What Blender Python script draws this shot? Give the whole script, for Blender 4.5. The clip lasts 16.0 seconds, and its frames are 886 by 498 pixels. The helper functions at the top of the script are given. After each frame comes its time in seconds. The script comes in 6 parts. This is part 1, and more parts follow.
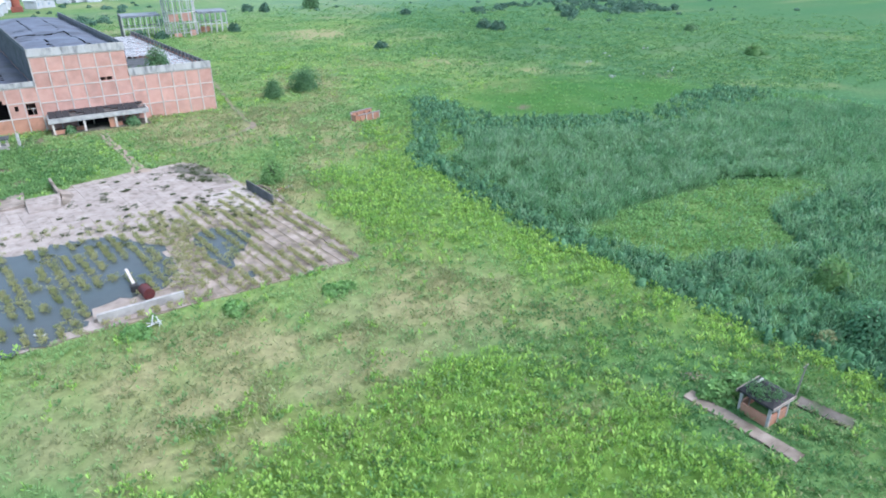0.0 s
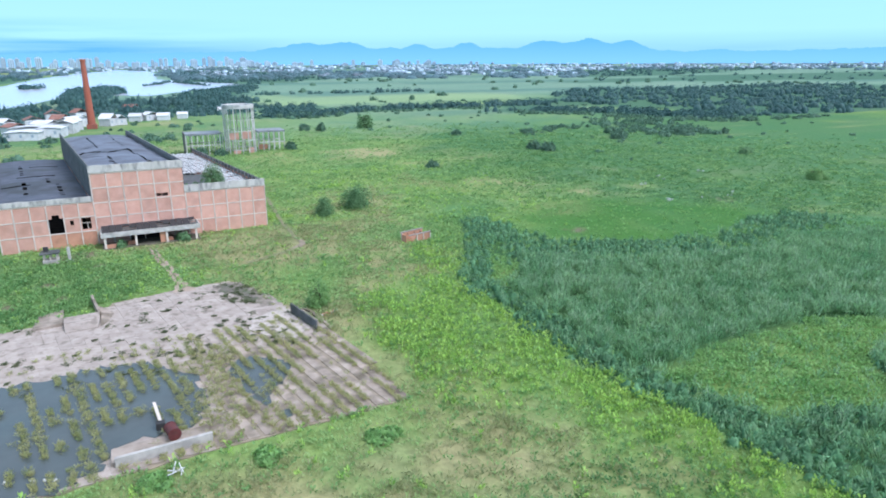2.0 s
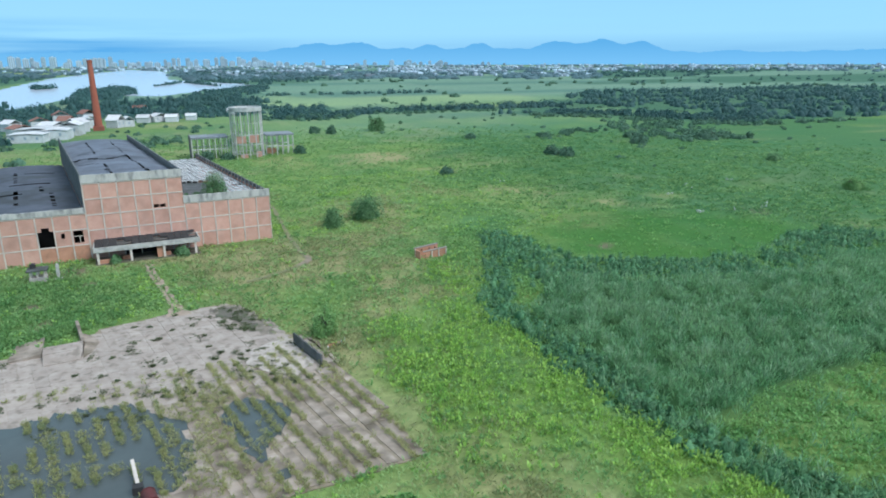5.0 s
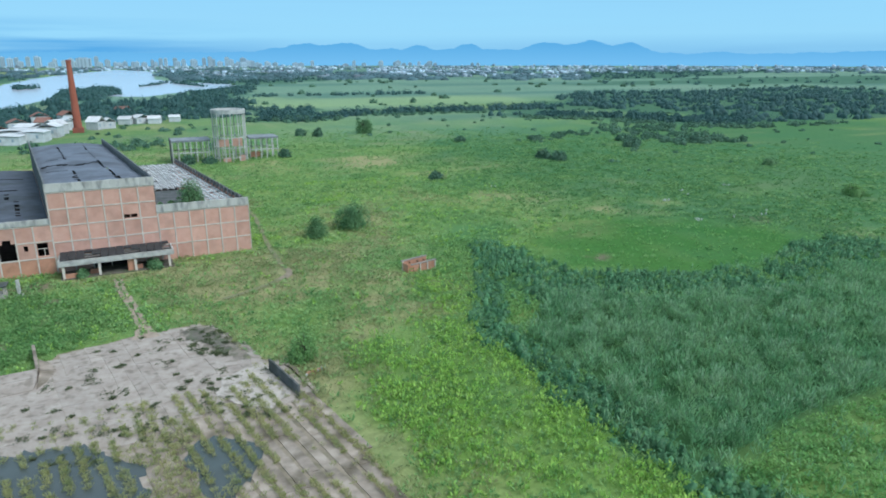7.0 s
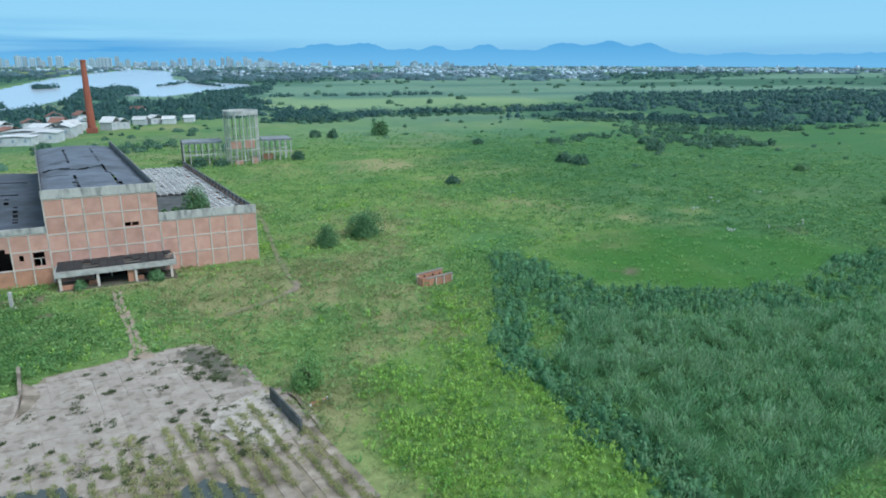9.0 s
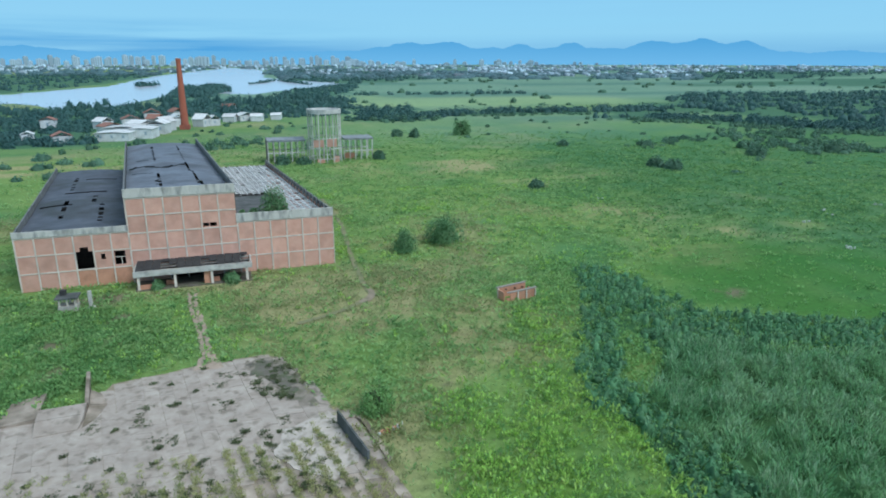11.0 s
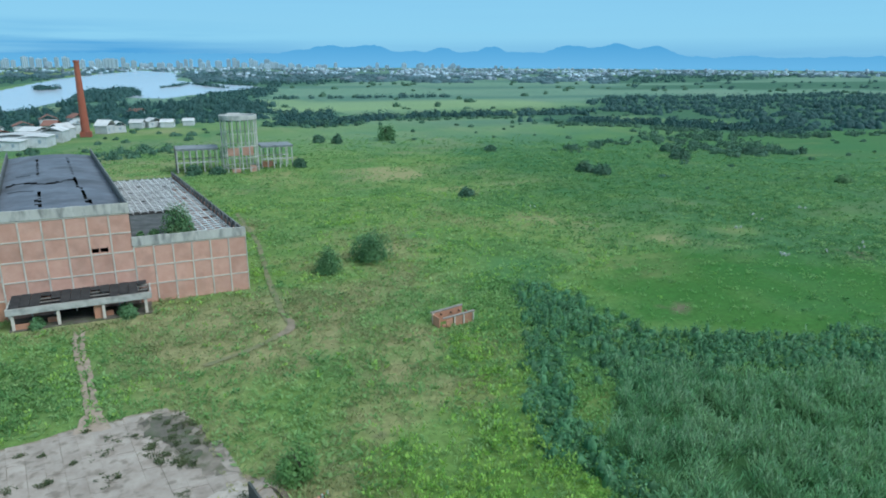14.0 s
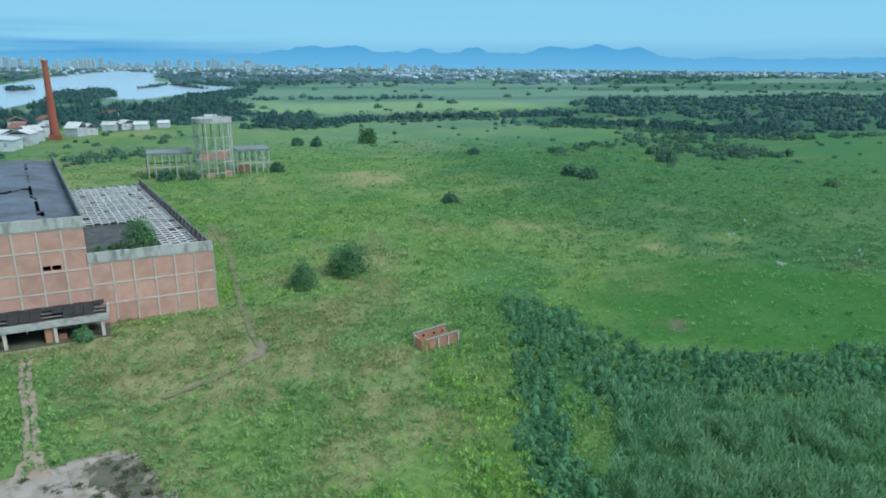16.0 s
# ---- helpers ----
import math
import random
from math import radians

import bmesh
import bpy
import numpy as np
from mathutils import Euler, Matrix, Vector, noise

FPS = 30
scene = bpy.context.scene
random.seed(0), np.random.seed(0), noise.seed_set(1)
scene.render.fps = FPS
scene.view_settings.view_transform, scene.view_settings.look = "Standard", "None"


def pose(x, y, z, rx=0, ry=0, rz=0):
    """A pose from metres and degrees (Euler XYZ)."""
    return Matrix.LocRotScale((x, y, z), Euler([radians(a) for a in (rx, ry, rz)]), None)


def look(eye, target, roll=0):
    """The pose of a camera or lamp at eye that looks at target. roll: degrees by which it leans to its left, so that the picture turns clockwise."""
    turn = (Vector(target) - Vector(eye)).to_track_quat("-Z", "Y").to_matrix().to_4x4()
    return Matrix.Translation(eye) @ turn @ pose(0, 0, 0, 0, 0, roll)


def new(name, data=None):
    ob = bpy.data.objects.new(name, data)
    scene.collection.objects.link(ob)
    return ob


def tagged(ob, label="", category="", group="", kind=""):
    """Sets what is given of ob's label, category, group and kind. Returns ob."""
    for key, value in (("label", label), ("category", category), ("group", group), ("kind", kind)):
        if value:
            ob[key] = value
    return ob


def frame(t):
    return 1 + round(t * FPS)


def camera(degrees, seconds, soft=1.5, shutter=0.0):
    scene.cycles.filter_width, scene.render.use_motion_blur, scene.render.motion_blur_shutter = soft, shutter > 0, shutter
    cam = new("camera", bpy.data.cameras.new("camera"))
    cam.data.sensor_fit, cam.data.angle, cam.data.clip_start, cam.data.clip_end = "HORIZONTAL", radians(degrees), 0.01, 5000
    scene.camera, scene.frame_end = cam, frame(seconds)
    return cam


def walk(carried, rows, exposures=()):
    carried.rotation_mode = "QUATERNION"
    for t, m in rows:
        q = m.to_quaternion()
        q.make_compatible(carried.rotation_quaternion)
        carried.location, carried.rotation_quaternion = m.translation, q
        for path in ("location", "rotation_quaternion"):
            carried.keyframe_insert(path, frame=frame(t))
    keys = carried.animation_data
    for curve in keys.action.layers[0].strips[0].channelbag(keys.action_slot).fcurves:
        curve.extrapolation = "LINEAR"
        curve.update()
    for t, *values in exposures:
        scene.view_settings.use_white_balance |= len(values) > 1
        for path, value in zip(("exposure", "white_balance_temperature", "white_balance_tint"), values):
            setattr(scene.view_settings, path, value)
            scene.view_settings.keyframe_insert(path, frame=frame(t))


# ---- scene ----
cam = camera(67.9, 16.0, soft=1.85)
PATH = [
    (0, (-26.329, -158.522, 36.788), (-25.474, -156.938, 35.917), -0.5),
    (0.5, (-25.789, -156.547, 36.794), (-24.959, -154.949, 35.924), -0.5),
    (1, (-25.312, -154.516, 36.791), (-24.488, -152.834, 36.089), -0.5),
    (1.5, (-24.937, -152.79, 36.718), (-24.12, -151.053, 36.159), -0.4),
    (2, (-24.456, -151.109, 36.676), (-23.659, -149.361, 36.121), -0.3),
    (2.5, (-23.974, -149.453, 36.673), (-23.193, -147.697, 36.12), -0.3),
    (3, (-23.497, -147.807, 36.707), (-22.729, -146.045, 36.154), -0.3),
    (3.6, (-22.904, -145.811, 36.789), (-22.146, -144.045, 36.236), -0.29),
    (4.25, (-22.2, -143.625, 36.934), (-21.441, -141.859, 36.38), -0.26),
    (4.9, (-21.407, -141.45, 37.082), (-20.64, -139.688, 36.528), -0.2),
    (5.5, (-20.573, -139.486, 37.171), (-19.796, -137.728, 36.618), -0.1),
    (6, (-19.832, -137.875, 37.213), (-19.046, -136.121, 36.661), -0.0),
    (6.5, (-19.064, -136.236, 37.267), (-18.271, -134.485, 36.715), 0.0),
    (7, (-18.294, -134.558, 37.327), (-17.496, -132.809, 36.775), 0.0),
    (7.5, (-17.59, -132.705, 37.378), (-16.786, -130.959, 36.826), 0.1),
    (8, (-16.788, -130.781, 37.384), (-15.98, -129.037, 36.832), 0.1),
    (8.5, (-16.047, -129.001, 37.389), (-15.267, -127.244, 36.837), 0.1),
    (9, (-15.369, -127.29, 37.339), (-14.614, -125.522, 36.788), 0.1),
    (9.5, (-14.828, -125.577, 37.329), (-14.117, -123.791, 36.777), 0.1),
    (10, (-14.309, -123.746, 37.311), (-13.656, -121.939, 36.758), 0.1),
    (10.6, (-13.745, -121.53, 37.275), (-13.166, -119.697, 36.721), 0.08),
    (11.25, (-13.227, -119.137, 37.219), (-12.715, -117.285, 36.664), 0.04),
    (11.9, (-12.74, -116.835, 37.167), (-12.242, -114.979, 36.613), 0.03),
    (12.5, (-12.26, -114.864, 37.144), (-11.695, -113.026, 36.593), 0.1),
    (13, (-11.833, -113.302, 37.14), (-11.172, -111.495, 36.592), 0.2),
    (13.5, (-11.283, -111.802, 37.149), (-10.569, -110.015, 36.603), 0.3),
    (14, (-10.547, -110.196, 37.164), (-9.805, -108.421, 36.619), 0.3),
    (14.5, (-9.72, -108.574, 37.182), (-8.961, -106.806, 36.638), 0.4),
    (15, (-9.06, -106.914, 37.226), (-8.289, -105.15, 36.682), 0.4),
    (15.5, (-8.386, -105.264, 37.285), (-7.606, -103.504, 36.741), 0.4),
    (16, (-7.697, -103.652, 37.327), (-6.908, -101.897, 36.784), 0.4),
]
walk(cam, [(t, look(eye, target, roll)) for t, eye, target, roll in PATH],
     exposures=[(0, 1.05, 5650, 23), (0.6, 1.05, 5600, 24), (1.5, 0.99, 5680, 23), (3, 0.72, 5860, 18), (5.5, 0.50, 5820, 11), (9, 0.36, 5740, 9), (16, 0.26, 5660, 4)])

# ---- light ----
SUN_EL, SUN_AZ = 48.0, 140.0            # degrees; azimuth clockwise from +y
world = bpy.data.worlds.new("world")
scene.world = world
world.use_nodes = True
wt = world.node_tree
wt.nodes.clear()


def link_nodes(tree, a, ao, b, bi):
    tree.links.new(a.outputs[ao], b.inputs[bi])


sky = wt.nodes.new("ShaderNodeTexSky")
sky.sky_type = "NISHITA"
sky.sun_disc = False
sky.sun_elevation, sky.sun_rotation = radians(SUN_EL), radians(SUN_AZ)
sky.air_density, sky.dust_density, sky.ozone_density = 1.6, 0.6, 3.0
bg = wt.nodes.new("ShaderNodeBackground")
bg.inputs["Strength"].default_value = 0.115
wout = wt.nodes.new("ShaderNodeOutputWorld")
wco = wt.nodes.new("ShaderNodeTexCoord")
wmap = wt.nodes.new("ShaderNodeMapping")
wmap.inputs["Scale"].default_value = (1.0, 1.0, 22.0)
wn = wt.nodes.new("ShaderNodeTexNoise")
wn.inputs["Scale"].default_value, wn.inputs["Detail"].default_value = 2.4, 6.0
wr = wt.nodes.new("ShaderNodeValToRGB")
wr.color_ramp.elements[0].position, wr.color_ramp.elements[1].position = 0.42, 0.72
wr.color_ramp.elements[0].color, wr.color_ramp.elements[1].color = (0, 0, 0, 1), (0.8, 0.8, 0.8, 1)
wsep = wt.nodes.new("ShaderNodeSeparateXYZ")
wveil = wt.nodes.new("ShaderNodeValToRGB")
while len(wveil.color_ramp.elements) < 5:
    wveil.color_ramp.elements.new(0.5)
for el, (at, col) in zip(wveil.color_ramp.elements, ((0.0, (0.20, 0.52, 0.82)), (0.035, (0.37, 0.76, 0.97)), (0.09, (0.345, 0.72, 0.96)), (0.25, (0.36, 0.56, 0.74)), (1.0, (0.98, 1.0, 1.0)))):
    el.position, el.color = at, (*col, 1)
wbright = wt.nodes.new("ShaderNodeVectorMath")
wbright.operation = "SCALE"
wbright.inputs["Scale"].default_value = 5.8
wmix = wt.nodes.new("ShaderNodeMixRGB")
wmix.inputs["Fac"].default_value = 0.95
wcloud = wt.nodes.new("ShaderNodeMixRGB")
wcloud.inputs["Color2"].default_value = (2.3, 4.5, 5.6, 1)
link_nodes(wt, wco, "Generated", wsep, "Vector")
link_nodes(wt, wsep, "Z", wveil, "Fac")
link_nodes(wt, wveil, "Color", wbright, "Vector")
link_nodes(wt, wco, "Generated", wmap, "Vector")
link_nodes(wt, wmap, "Vector", wn, "Vector")
link_nodes(wt, wn, "Fac", wr, "Fac")
link_nodes(wt, wr, "Color", wcloud, "Fac")
link_nodes(wt, sky, "Color", wmix, "Color1")
link_nodes(wt, wbright, "Vector", wmix, "Color2")
link_nodes(wt, wmix, "Color", wcloud, "Color1")
wbank = wt.nodes.new("ShaderNodeMixRGB")
wbank.inputs["Color2"].default_value = (0.75, 2.6, 4.6, 1)
wbx = wt.nodes.new("ShaderNodeMapRange")
wbx.inputs["From Min"].default_value, wbx.inputs["From Max"].default_value = 0.22, -0.05
wbz = wt.nodes.new("ShaderNodeValToRGB")
while len(wbz.color_ramp.elements) < 4:
    wbz.color_ramp.elements.new(0.5)
for el, (at, v) in zip(wbz.color_ramp.elements, ((0.0, 0.9), (0.022, 1.0), (0.036, 0.55), (0.055, 0.0))):
    el.position, el.color = at, (v, v, v, 1)
wbn = wt.nodes.new("ShaderNodeMath")
wbn.operation = "MULTIPLY"
wbm = wt.nodes.new("ShaderNodeMath")
wbm.operation = "MULTIPLY"
wbr = wt.nodes.new("ShaderNodeMapRange")
wbr.inputs["From Min"].default_value, wbr.inputs["From Max"].default_value = 0.62, 0.38
link_nodes(wt, wsep, "X", wbx, "Value")
link_nodes(wt, wsep, "Z", wbz, "Fac")
link_nodes(wt, wn, "Fac", wbr, "Value")
link_nodes(wt, wbx, "Result", wbn, 0)
link_nodes(wt, wbz, "Color", wbn, 1)
link_nodes(wt, wbn, "Value", wbm, 0)
link_nodes(wt, wbr, "Result", wbm, 1)
link_nodes(wt, wbm, "Value", wbank, "Fac")
link_nodes(wt, wcloud, "Color", wbank, "Color1")
link_nodes(wt, wbank, "Color", bg, "Color")
link_nodes(wt, bg, "Background", wout, "Surface")

sun = new("sun", bpy.data.lights.new("sun", "SUN"))
sun.data.energy, sun.data.angle, sun.data.color = 1.9, radians(32), (1.0, 0.97, 0.92)
sun.matrix_world = look((400 * math.sin(radians(SUN_AZ)) * math.cos(radians(SUN_EL)), 400 * math.cos(radians(SUN_AZ)) * math.cos(radians(SUN_EL)), 400 * math.sin(radians(SUN_EL))), (0, 0, 0))


# ---- materials ----
def mat(name, a, b, scale=1.0, rough=0.85, bump=0.0, fine=6.0, stain=None, stain_scale=0.15, stain_amount=0.5, island=0.0, stretch=(1, 1, 1), metal=0.0, objrand=0.0, stain_from=0.48):
    """Two colours mixed by noise at two scales, with stains, a fine relief and a shift of brightness per piece."""
    m = bpy.data.materials.new(name)
    m.use_nodes = True
    t = m.node_tree
    p = t.nodes["Principled BSDF"]
    p.inputs["Roughness"].default_value, p.inputs["Metallic"].default_value = rough, metal
    p.inputs["Specular IOR Level"].default_value = 0.3
    co = t.nodes.new("ShaderNodeTexCoord")
    mp = t.nodes.new("ShaderNodeMapping")
    mp.inputs["Scale"].default_value = stretch
    link_nodes(t, co, "Object", mp, "Vector")
    n1 = t.nodes.new("ShaderNodeTexNoise")
    n1.inputs["Scale"].default_value, n1.inputs["Detail"].default_value, n1.inputs["Roughness"].default_value = scale, 8.0, 0.65
    link_nodes(t, mp, "Vector", n1, "Vector")
    r1 = t.nodes.new("ShaderNodeValToRGB")
    r1.color_ramp.elements[0].position, r1.color_ramp.elements[1].position = 0.32, 0.68
    r1.color_ramp.elements[0].color, r1.color_ramp.elements[1].color = (*a, 1), (*b, 1)
    link_nodes(t, n1, "Fac", r1, "Fac")
    out, key = r1, "Color"
    if stain:
        n2 = t.nodes.new("ShaderNodeTexNoise")
        n2.inputs["Scale"].default_value, n2.inputs["Detail"].default_value = stain_scale, 7.0
        link_nodes(t, mp, "Vector", n2, "Vector")
        r2 = t.nodes.new("ShaderNodeValToRGB")
        r2.color_ramp.elements[0].position, r2.color_ramp.elements[1].position = stain_from, 0.66
        r2.color_ramp.elements[1].color = (stain_amount, stain_amount, stain_amount, 1)
        link_nodes(t, n2, "Fac", r2, "Fac")
        mx = t.nodes.new("ShaderNodeMixRGB")
        mx.inputs["Color2"].default_value = (*stain, 1)
        link_nodes(t, r2, "Color", mx, "Fac")
        link_nodes(t, out, key, mx, "Color1")
        out, key = mx, "Color"
    if island or objrand:
        src = t.nodes.new("ShaderNodeNewGeometry" if island else "ShaderNodeObjectInfo")
        mr = t.nodes.new("ShaderNodeMapRange")
        v = island or objrand
        mr.inputs["To Min"].default_value, mr.inputs["To Max"].default_value = 1 - v, 1 + v
        link_nodes(t, src, "Random Per Island" if island else "Random", mr, "Value")
        hs = t.nodes.new("ShaderNodeHueSaturation")
        link_nodes(t, mr, "Result", hs, "Value")
        link_nodes(t, out, key, hs, "Color")
        out, key = hs, "Color"
    link_nodes(t, out, key, p, "Base Color")
    if bump:
        n3 = t.nodes.new("ShaderNodeTexNoise")
        n3.inputs["Scale"].default_value, n3.inputs["Detail"].default_value = fine, 4.0
        link_nodes(t, mp, "Vector", n3, "Vector")
        bp = t.nodes.new("ShaderNodeBump")
        bp.inputs["Strength"].default_value, bp.inputs["Distance"].default_value = bump, 0.05
        link_nodes(t, n3, "Fac", bp, "Height")
        link_nodes(t, bp, "Normal", p, "Normal")
    return m


def leaf_mat(name, a, b, patch, patch_scale, island=0.35, glow=0.25):
    """Foliage: two greens by patches, leaf by leaf variation, and light coming through the leaf."""
    m = mat(name, a, b, patch_scale, 0.6, island=island, stain=patch, stain_scale=patch_scale * 2.3, stain_amount=0.6)
    t = m.node_tree
    p = t.nodes["Principled BSDF"]
    src = p.inputs["Base Color"].links[0].from_socket
    tr = t.nodes.new("ShaderNodeBsdfTranslucent")
    t.links.new(src, tr.inputs["Color"])
    ms = t.nodes.new("ShaderNodeMixShader")
    ms.inputs["Fac"].default_value = glow
    t.links.new(p.outputs["BSDF"], ms.inputs[1])
    t.links.new(tr.outputs["BSDF"], ms.inputs[2])
    t.links.new(ms.outputs["Shader"], t.nodes["Material Output"].inputs["Surface"])
    return m


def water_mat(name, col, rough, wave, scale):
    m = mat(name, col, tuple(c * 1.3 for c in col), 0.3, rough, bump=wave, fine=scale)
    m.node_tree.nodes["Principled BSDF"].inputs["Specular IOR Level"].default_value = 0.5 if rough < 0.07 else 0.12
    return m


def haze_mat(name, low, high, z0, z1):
    """The far hills: a plain glowing backdrop, distance haze painted into its colour, paler at the foot."""
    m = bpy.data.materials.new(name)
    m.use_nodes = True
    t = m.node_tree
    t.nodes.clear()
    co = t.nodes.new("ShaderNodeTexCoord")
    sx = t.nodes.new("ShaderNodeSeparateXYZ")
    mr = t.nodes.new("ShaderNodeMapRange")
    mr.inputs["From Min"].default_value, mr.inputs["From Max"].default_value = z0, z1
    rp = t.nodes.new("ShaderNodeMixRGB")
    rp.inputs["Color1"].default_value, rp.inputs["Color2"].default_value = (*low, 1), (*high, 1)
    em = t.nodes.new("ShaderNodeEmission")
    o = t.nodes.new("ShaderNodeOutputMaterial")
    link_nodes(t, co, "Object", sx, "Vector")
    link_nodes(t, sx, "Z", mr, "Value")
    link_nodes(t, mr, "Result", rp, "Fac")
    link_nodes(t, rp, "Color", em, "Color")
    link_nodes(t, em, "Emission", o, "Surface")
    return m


BRICK = mat("brick_infill", (0.585, 0.315, 0.235), (0.675, 0.40, 0.31), 0.5, 0.92, 0.3, 14, (0.42, 0.24, 0.18), 0.35, 0.5, objrand=0.09)
BRICK_RAW = mat("raw_brick", (0.46, 0.225, 0.14), (0.55, 0.285, 0.185), 0.9, 0.92, 0.3, 14, (0.24, 0.136, 0.088), 0.6, 0.4, objrand=0.08)
FRAME = mat("weathered_concrete_frame", (0.60, 0.52, 0.44), (0.72, 0.64, 0.55), 0.8, 0.9, 0.2, 8, (0.34, 0.30, 0.26), 0.5, 0.45)
PARAPET = mat("stained_concrete", (0.45, 0.43, 0.385), (0.60, 0.575, 0.525), 0.7, 0.9, 0.25, 6, (0.17, 0.17, 0.165), 0.9, 0.75, stretch=(1, 1, 0.35))
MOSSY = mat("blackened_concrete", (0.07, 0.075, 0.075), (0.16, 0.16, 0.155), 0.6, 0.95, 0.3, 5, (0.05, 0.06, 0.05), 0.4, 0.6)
ROOFING = mat("fibre_cement_sheets", (0.105, 0.12, 0.145), (0.18, 0.20, 0.235), 0.35, 0.75, 0.15, 5, (0.068, 0.072, 0.08), 0.12, 0.75)
ROOFING_DARK = mat("dark_fibre_cement_sheets", (0.06, 0.068, 0.084), (0.11, 0.12, 0.145), 0.35, 0.75, 0.15, 5, (0.04, 0.044, 0.04), 0.15, 0.7)
# Near-black; inside and under roofs it puts the dimness into the colour.
DARK = mat("dark_interior", (0.03, 0.03, 0.03), (0.06, 0.058, 0.055), 0.5, 0.95)
GREYWALL = mat("rain_streaked_concrete", (0.13, 0.135, 0.135), (0.24, 0.245, 0.24), 0.7, 0.92, 0.25, 6, (0.07, 0.075, 0.075), 0.8, 0.6, stretch=(1, 1, 0.4))
BEAM = mat("pale_concrete_beam", (0.58, 0.59, 0.58), (0.75, 0.76, 0.74), 0.6, 0.9, 0.1, 8, (0.26, 0.27, 0.26), 0.3, 0.5)
PAD = mat("weathered_concrete_pad", (0.31, 0.255, 0.21), (0.44, 0.378, 0.32), 0.5, 0.92, 0.5, 3, (0.17, 0.14, 0.105), 0.9, 0.6, objrand=0.07, stain_from=0.53)
PAD_LIGHT = mat("paler_concrete_slab", (0.40, 0.345, 0.29), (0.54, 0.475, 0.41), 0.6, 0.92, 0.4, 3, (0.17, 0.15, 0.11), 1.0, 0.7, stain_from=0.52)
PAD_WORN = mat("dirty_concrete_pad", (0.30, 0.24, 0.19), (0.43, 0.36, 0.29), 0.5, 0.92, 0.4, 3, (0.11, 0.09, 0.058), 0.35, 0.85, objrand=0.12, stain_from=0.43)
FASCIA = mat("stained_pale_concrete_beam", (0.43, 0.41, 0.37), (0.56, 0.54, 0.495), 0.9, 0.9, 0.2, 8, (0.20, 0.19, 0.175), 0.7, 0.6)
SLABROOF = mat("weathered_flat_roof", (0.20, 0.22, 0.235), (0.30, 0.32, 0.335), 0.4, 0.85, 0.2, 5, (0.12, 0.125, 0.12), 0.25, 0.6)
CANOPY_ROOF = mat("rotten_dark_roofing", (0.028, 0.027, 0.027), (0.065, 0.062, 0.06), 0.8, 0.95, 0.3, 6)
# Dark earth; on the canopy floor the colour stands in for shade.
EARTH_SHADE = mat("dark_earth_and_shade", (0.10, 0.09, 0.07), (0.19, 0.165, 0.135), 0.7, 0.95, 0.5, 4, (0.085, 0.12, 0.05), 0.5, 0.7)
DAMPFLOOR = mat("overgrown_concrete_floor", (0.17, 0.18, 0.16), (0.28, 0.29, 0.265), 0.6, 0.95, 0.4, 4, (0.10, 0.14, 0.08), 0.4, 0.6)
PALE = mat("pale_limewashed_concrete", (0.38, 0.355, 0.315), (0.51, 0.48, 0.43), 0.9, 0.9, 0.2, 6, (0.24, 0.224, 0.208), 0.8, 0.6)
DIRT = mat("bare_earth", (0.235, 0.19, 0.135), (0.33, 0.27, 0.195), 0.8, 0.95, 0.4, 4, (0.128, 0.12, 0.064), 0.7, 0.6)
CHIMNEY_BRICK = mat("chimney_brick", (0.336, 0.096, 0.06), (0.4, 0.136, 0.088), 0.4, 0.9, 0.2, 8, (0.2, 0.08, 0.064), 0.12, 0.6, stretch=(1, 1, 0.4))
TOWER_C = mat("tower_concrete", (0.50, 0.49, 0.46), (0.62, 0.61, 0.58), 0.5, 0.9, 0.1, 6, (0.192, 0.2, 0.2), 0.3, 0.6)
RED = mat("rusty_red_paint", (0.085, 0.022, 0.022), (0.14, 0.038, 0.033), 2.0, 0.6, 0.2, 10, (0.09, 0.04, 0.03), 1.5, 0.6)
WHITEWASH = mat("white_render", (0.52, 0.53, 0.53), (0.67, 0.68, 0.68), 0.4, 0.85, 0.1, 5, (0.32, 0.32, 0.304), 0.3, 0.4, objrand=0.12)
TILES = mat("clay_roof_tiles", (0.25, 0.125, 0.095), (0.33, 0.17, 0.125), 0.8, 0.9, 0.2, 4, (0.16, 0.096, 0.08), 0.4, 0.5, objrand=0.15)
GREYSHEET = mat("pale_roof_sheets", (0.54, 0.54, 0.525), (0.68, 0.68, 0.665), 0.3, 0.7, 0.1, 4, (0.24, 0.24, 0.232), 0.2, 0.5, objrand=0.1)
WOOD = mat("grey_weathered_wood", (0.24, 0.21, 0.18), (0.36, 0.32, 0.28), 2.0, 0.9, 0.2, 12, stretch=(1, 1, 0.2))
BARK = mat("bark", (0.1, 0.08, 0.06), (0.18, 0.15, 0.12), 3.0, 0.95, 0.4, 10)
# Far walls and glass: bluish distance haze is painted into the base colours.
TOWN = mat("hazed_far_town_walls", (0.27, 0.37, 0.44), (0.46, 0.55, 0.61), 0.02, 0.9, island=0.55)
CITY = mat("hazed_far_city_walls", (0.37, 0.48, 0.56), (0.46, 0.56, 0.63), 0.02, 0.9, objrand=0.2)
PANE = mat("hazed_far_glass", (0.26, 0.33, 0.39), (0.32, 0.39, 0.45), 0.1, 0.3)
SILT = mat("dusty_silt", (0.20, 0.165, 0.13), (0.29, 0.25, 0.20), 0.9, 0.95, 0.4, 4, (0.10, 0.105, 0.06), 0.8, 0.7)
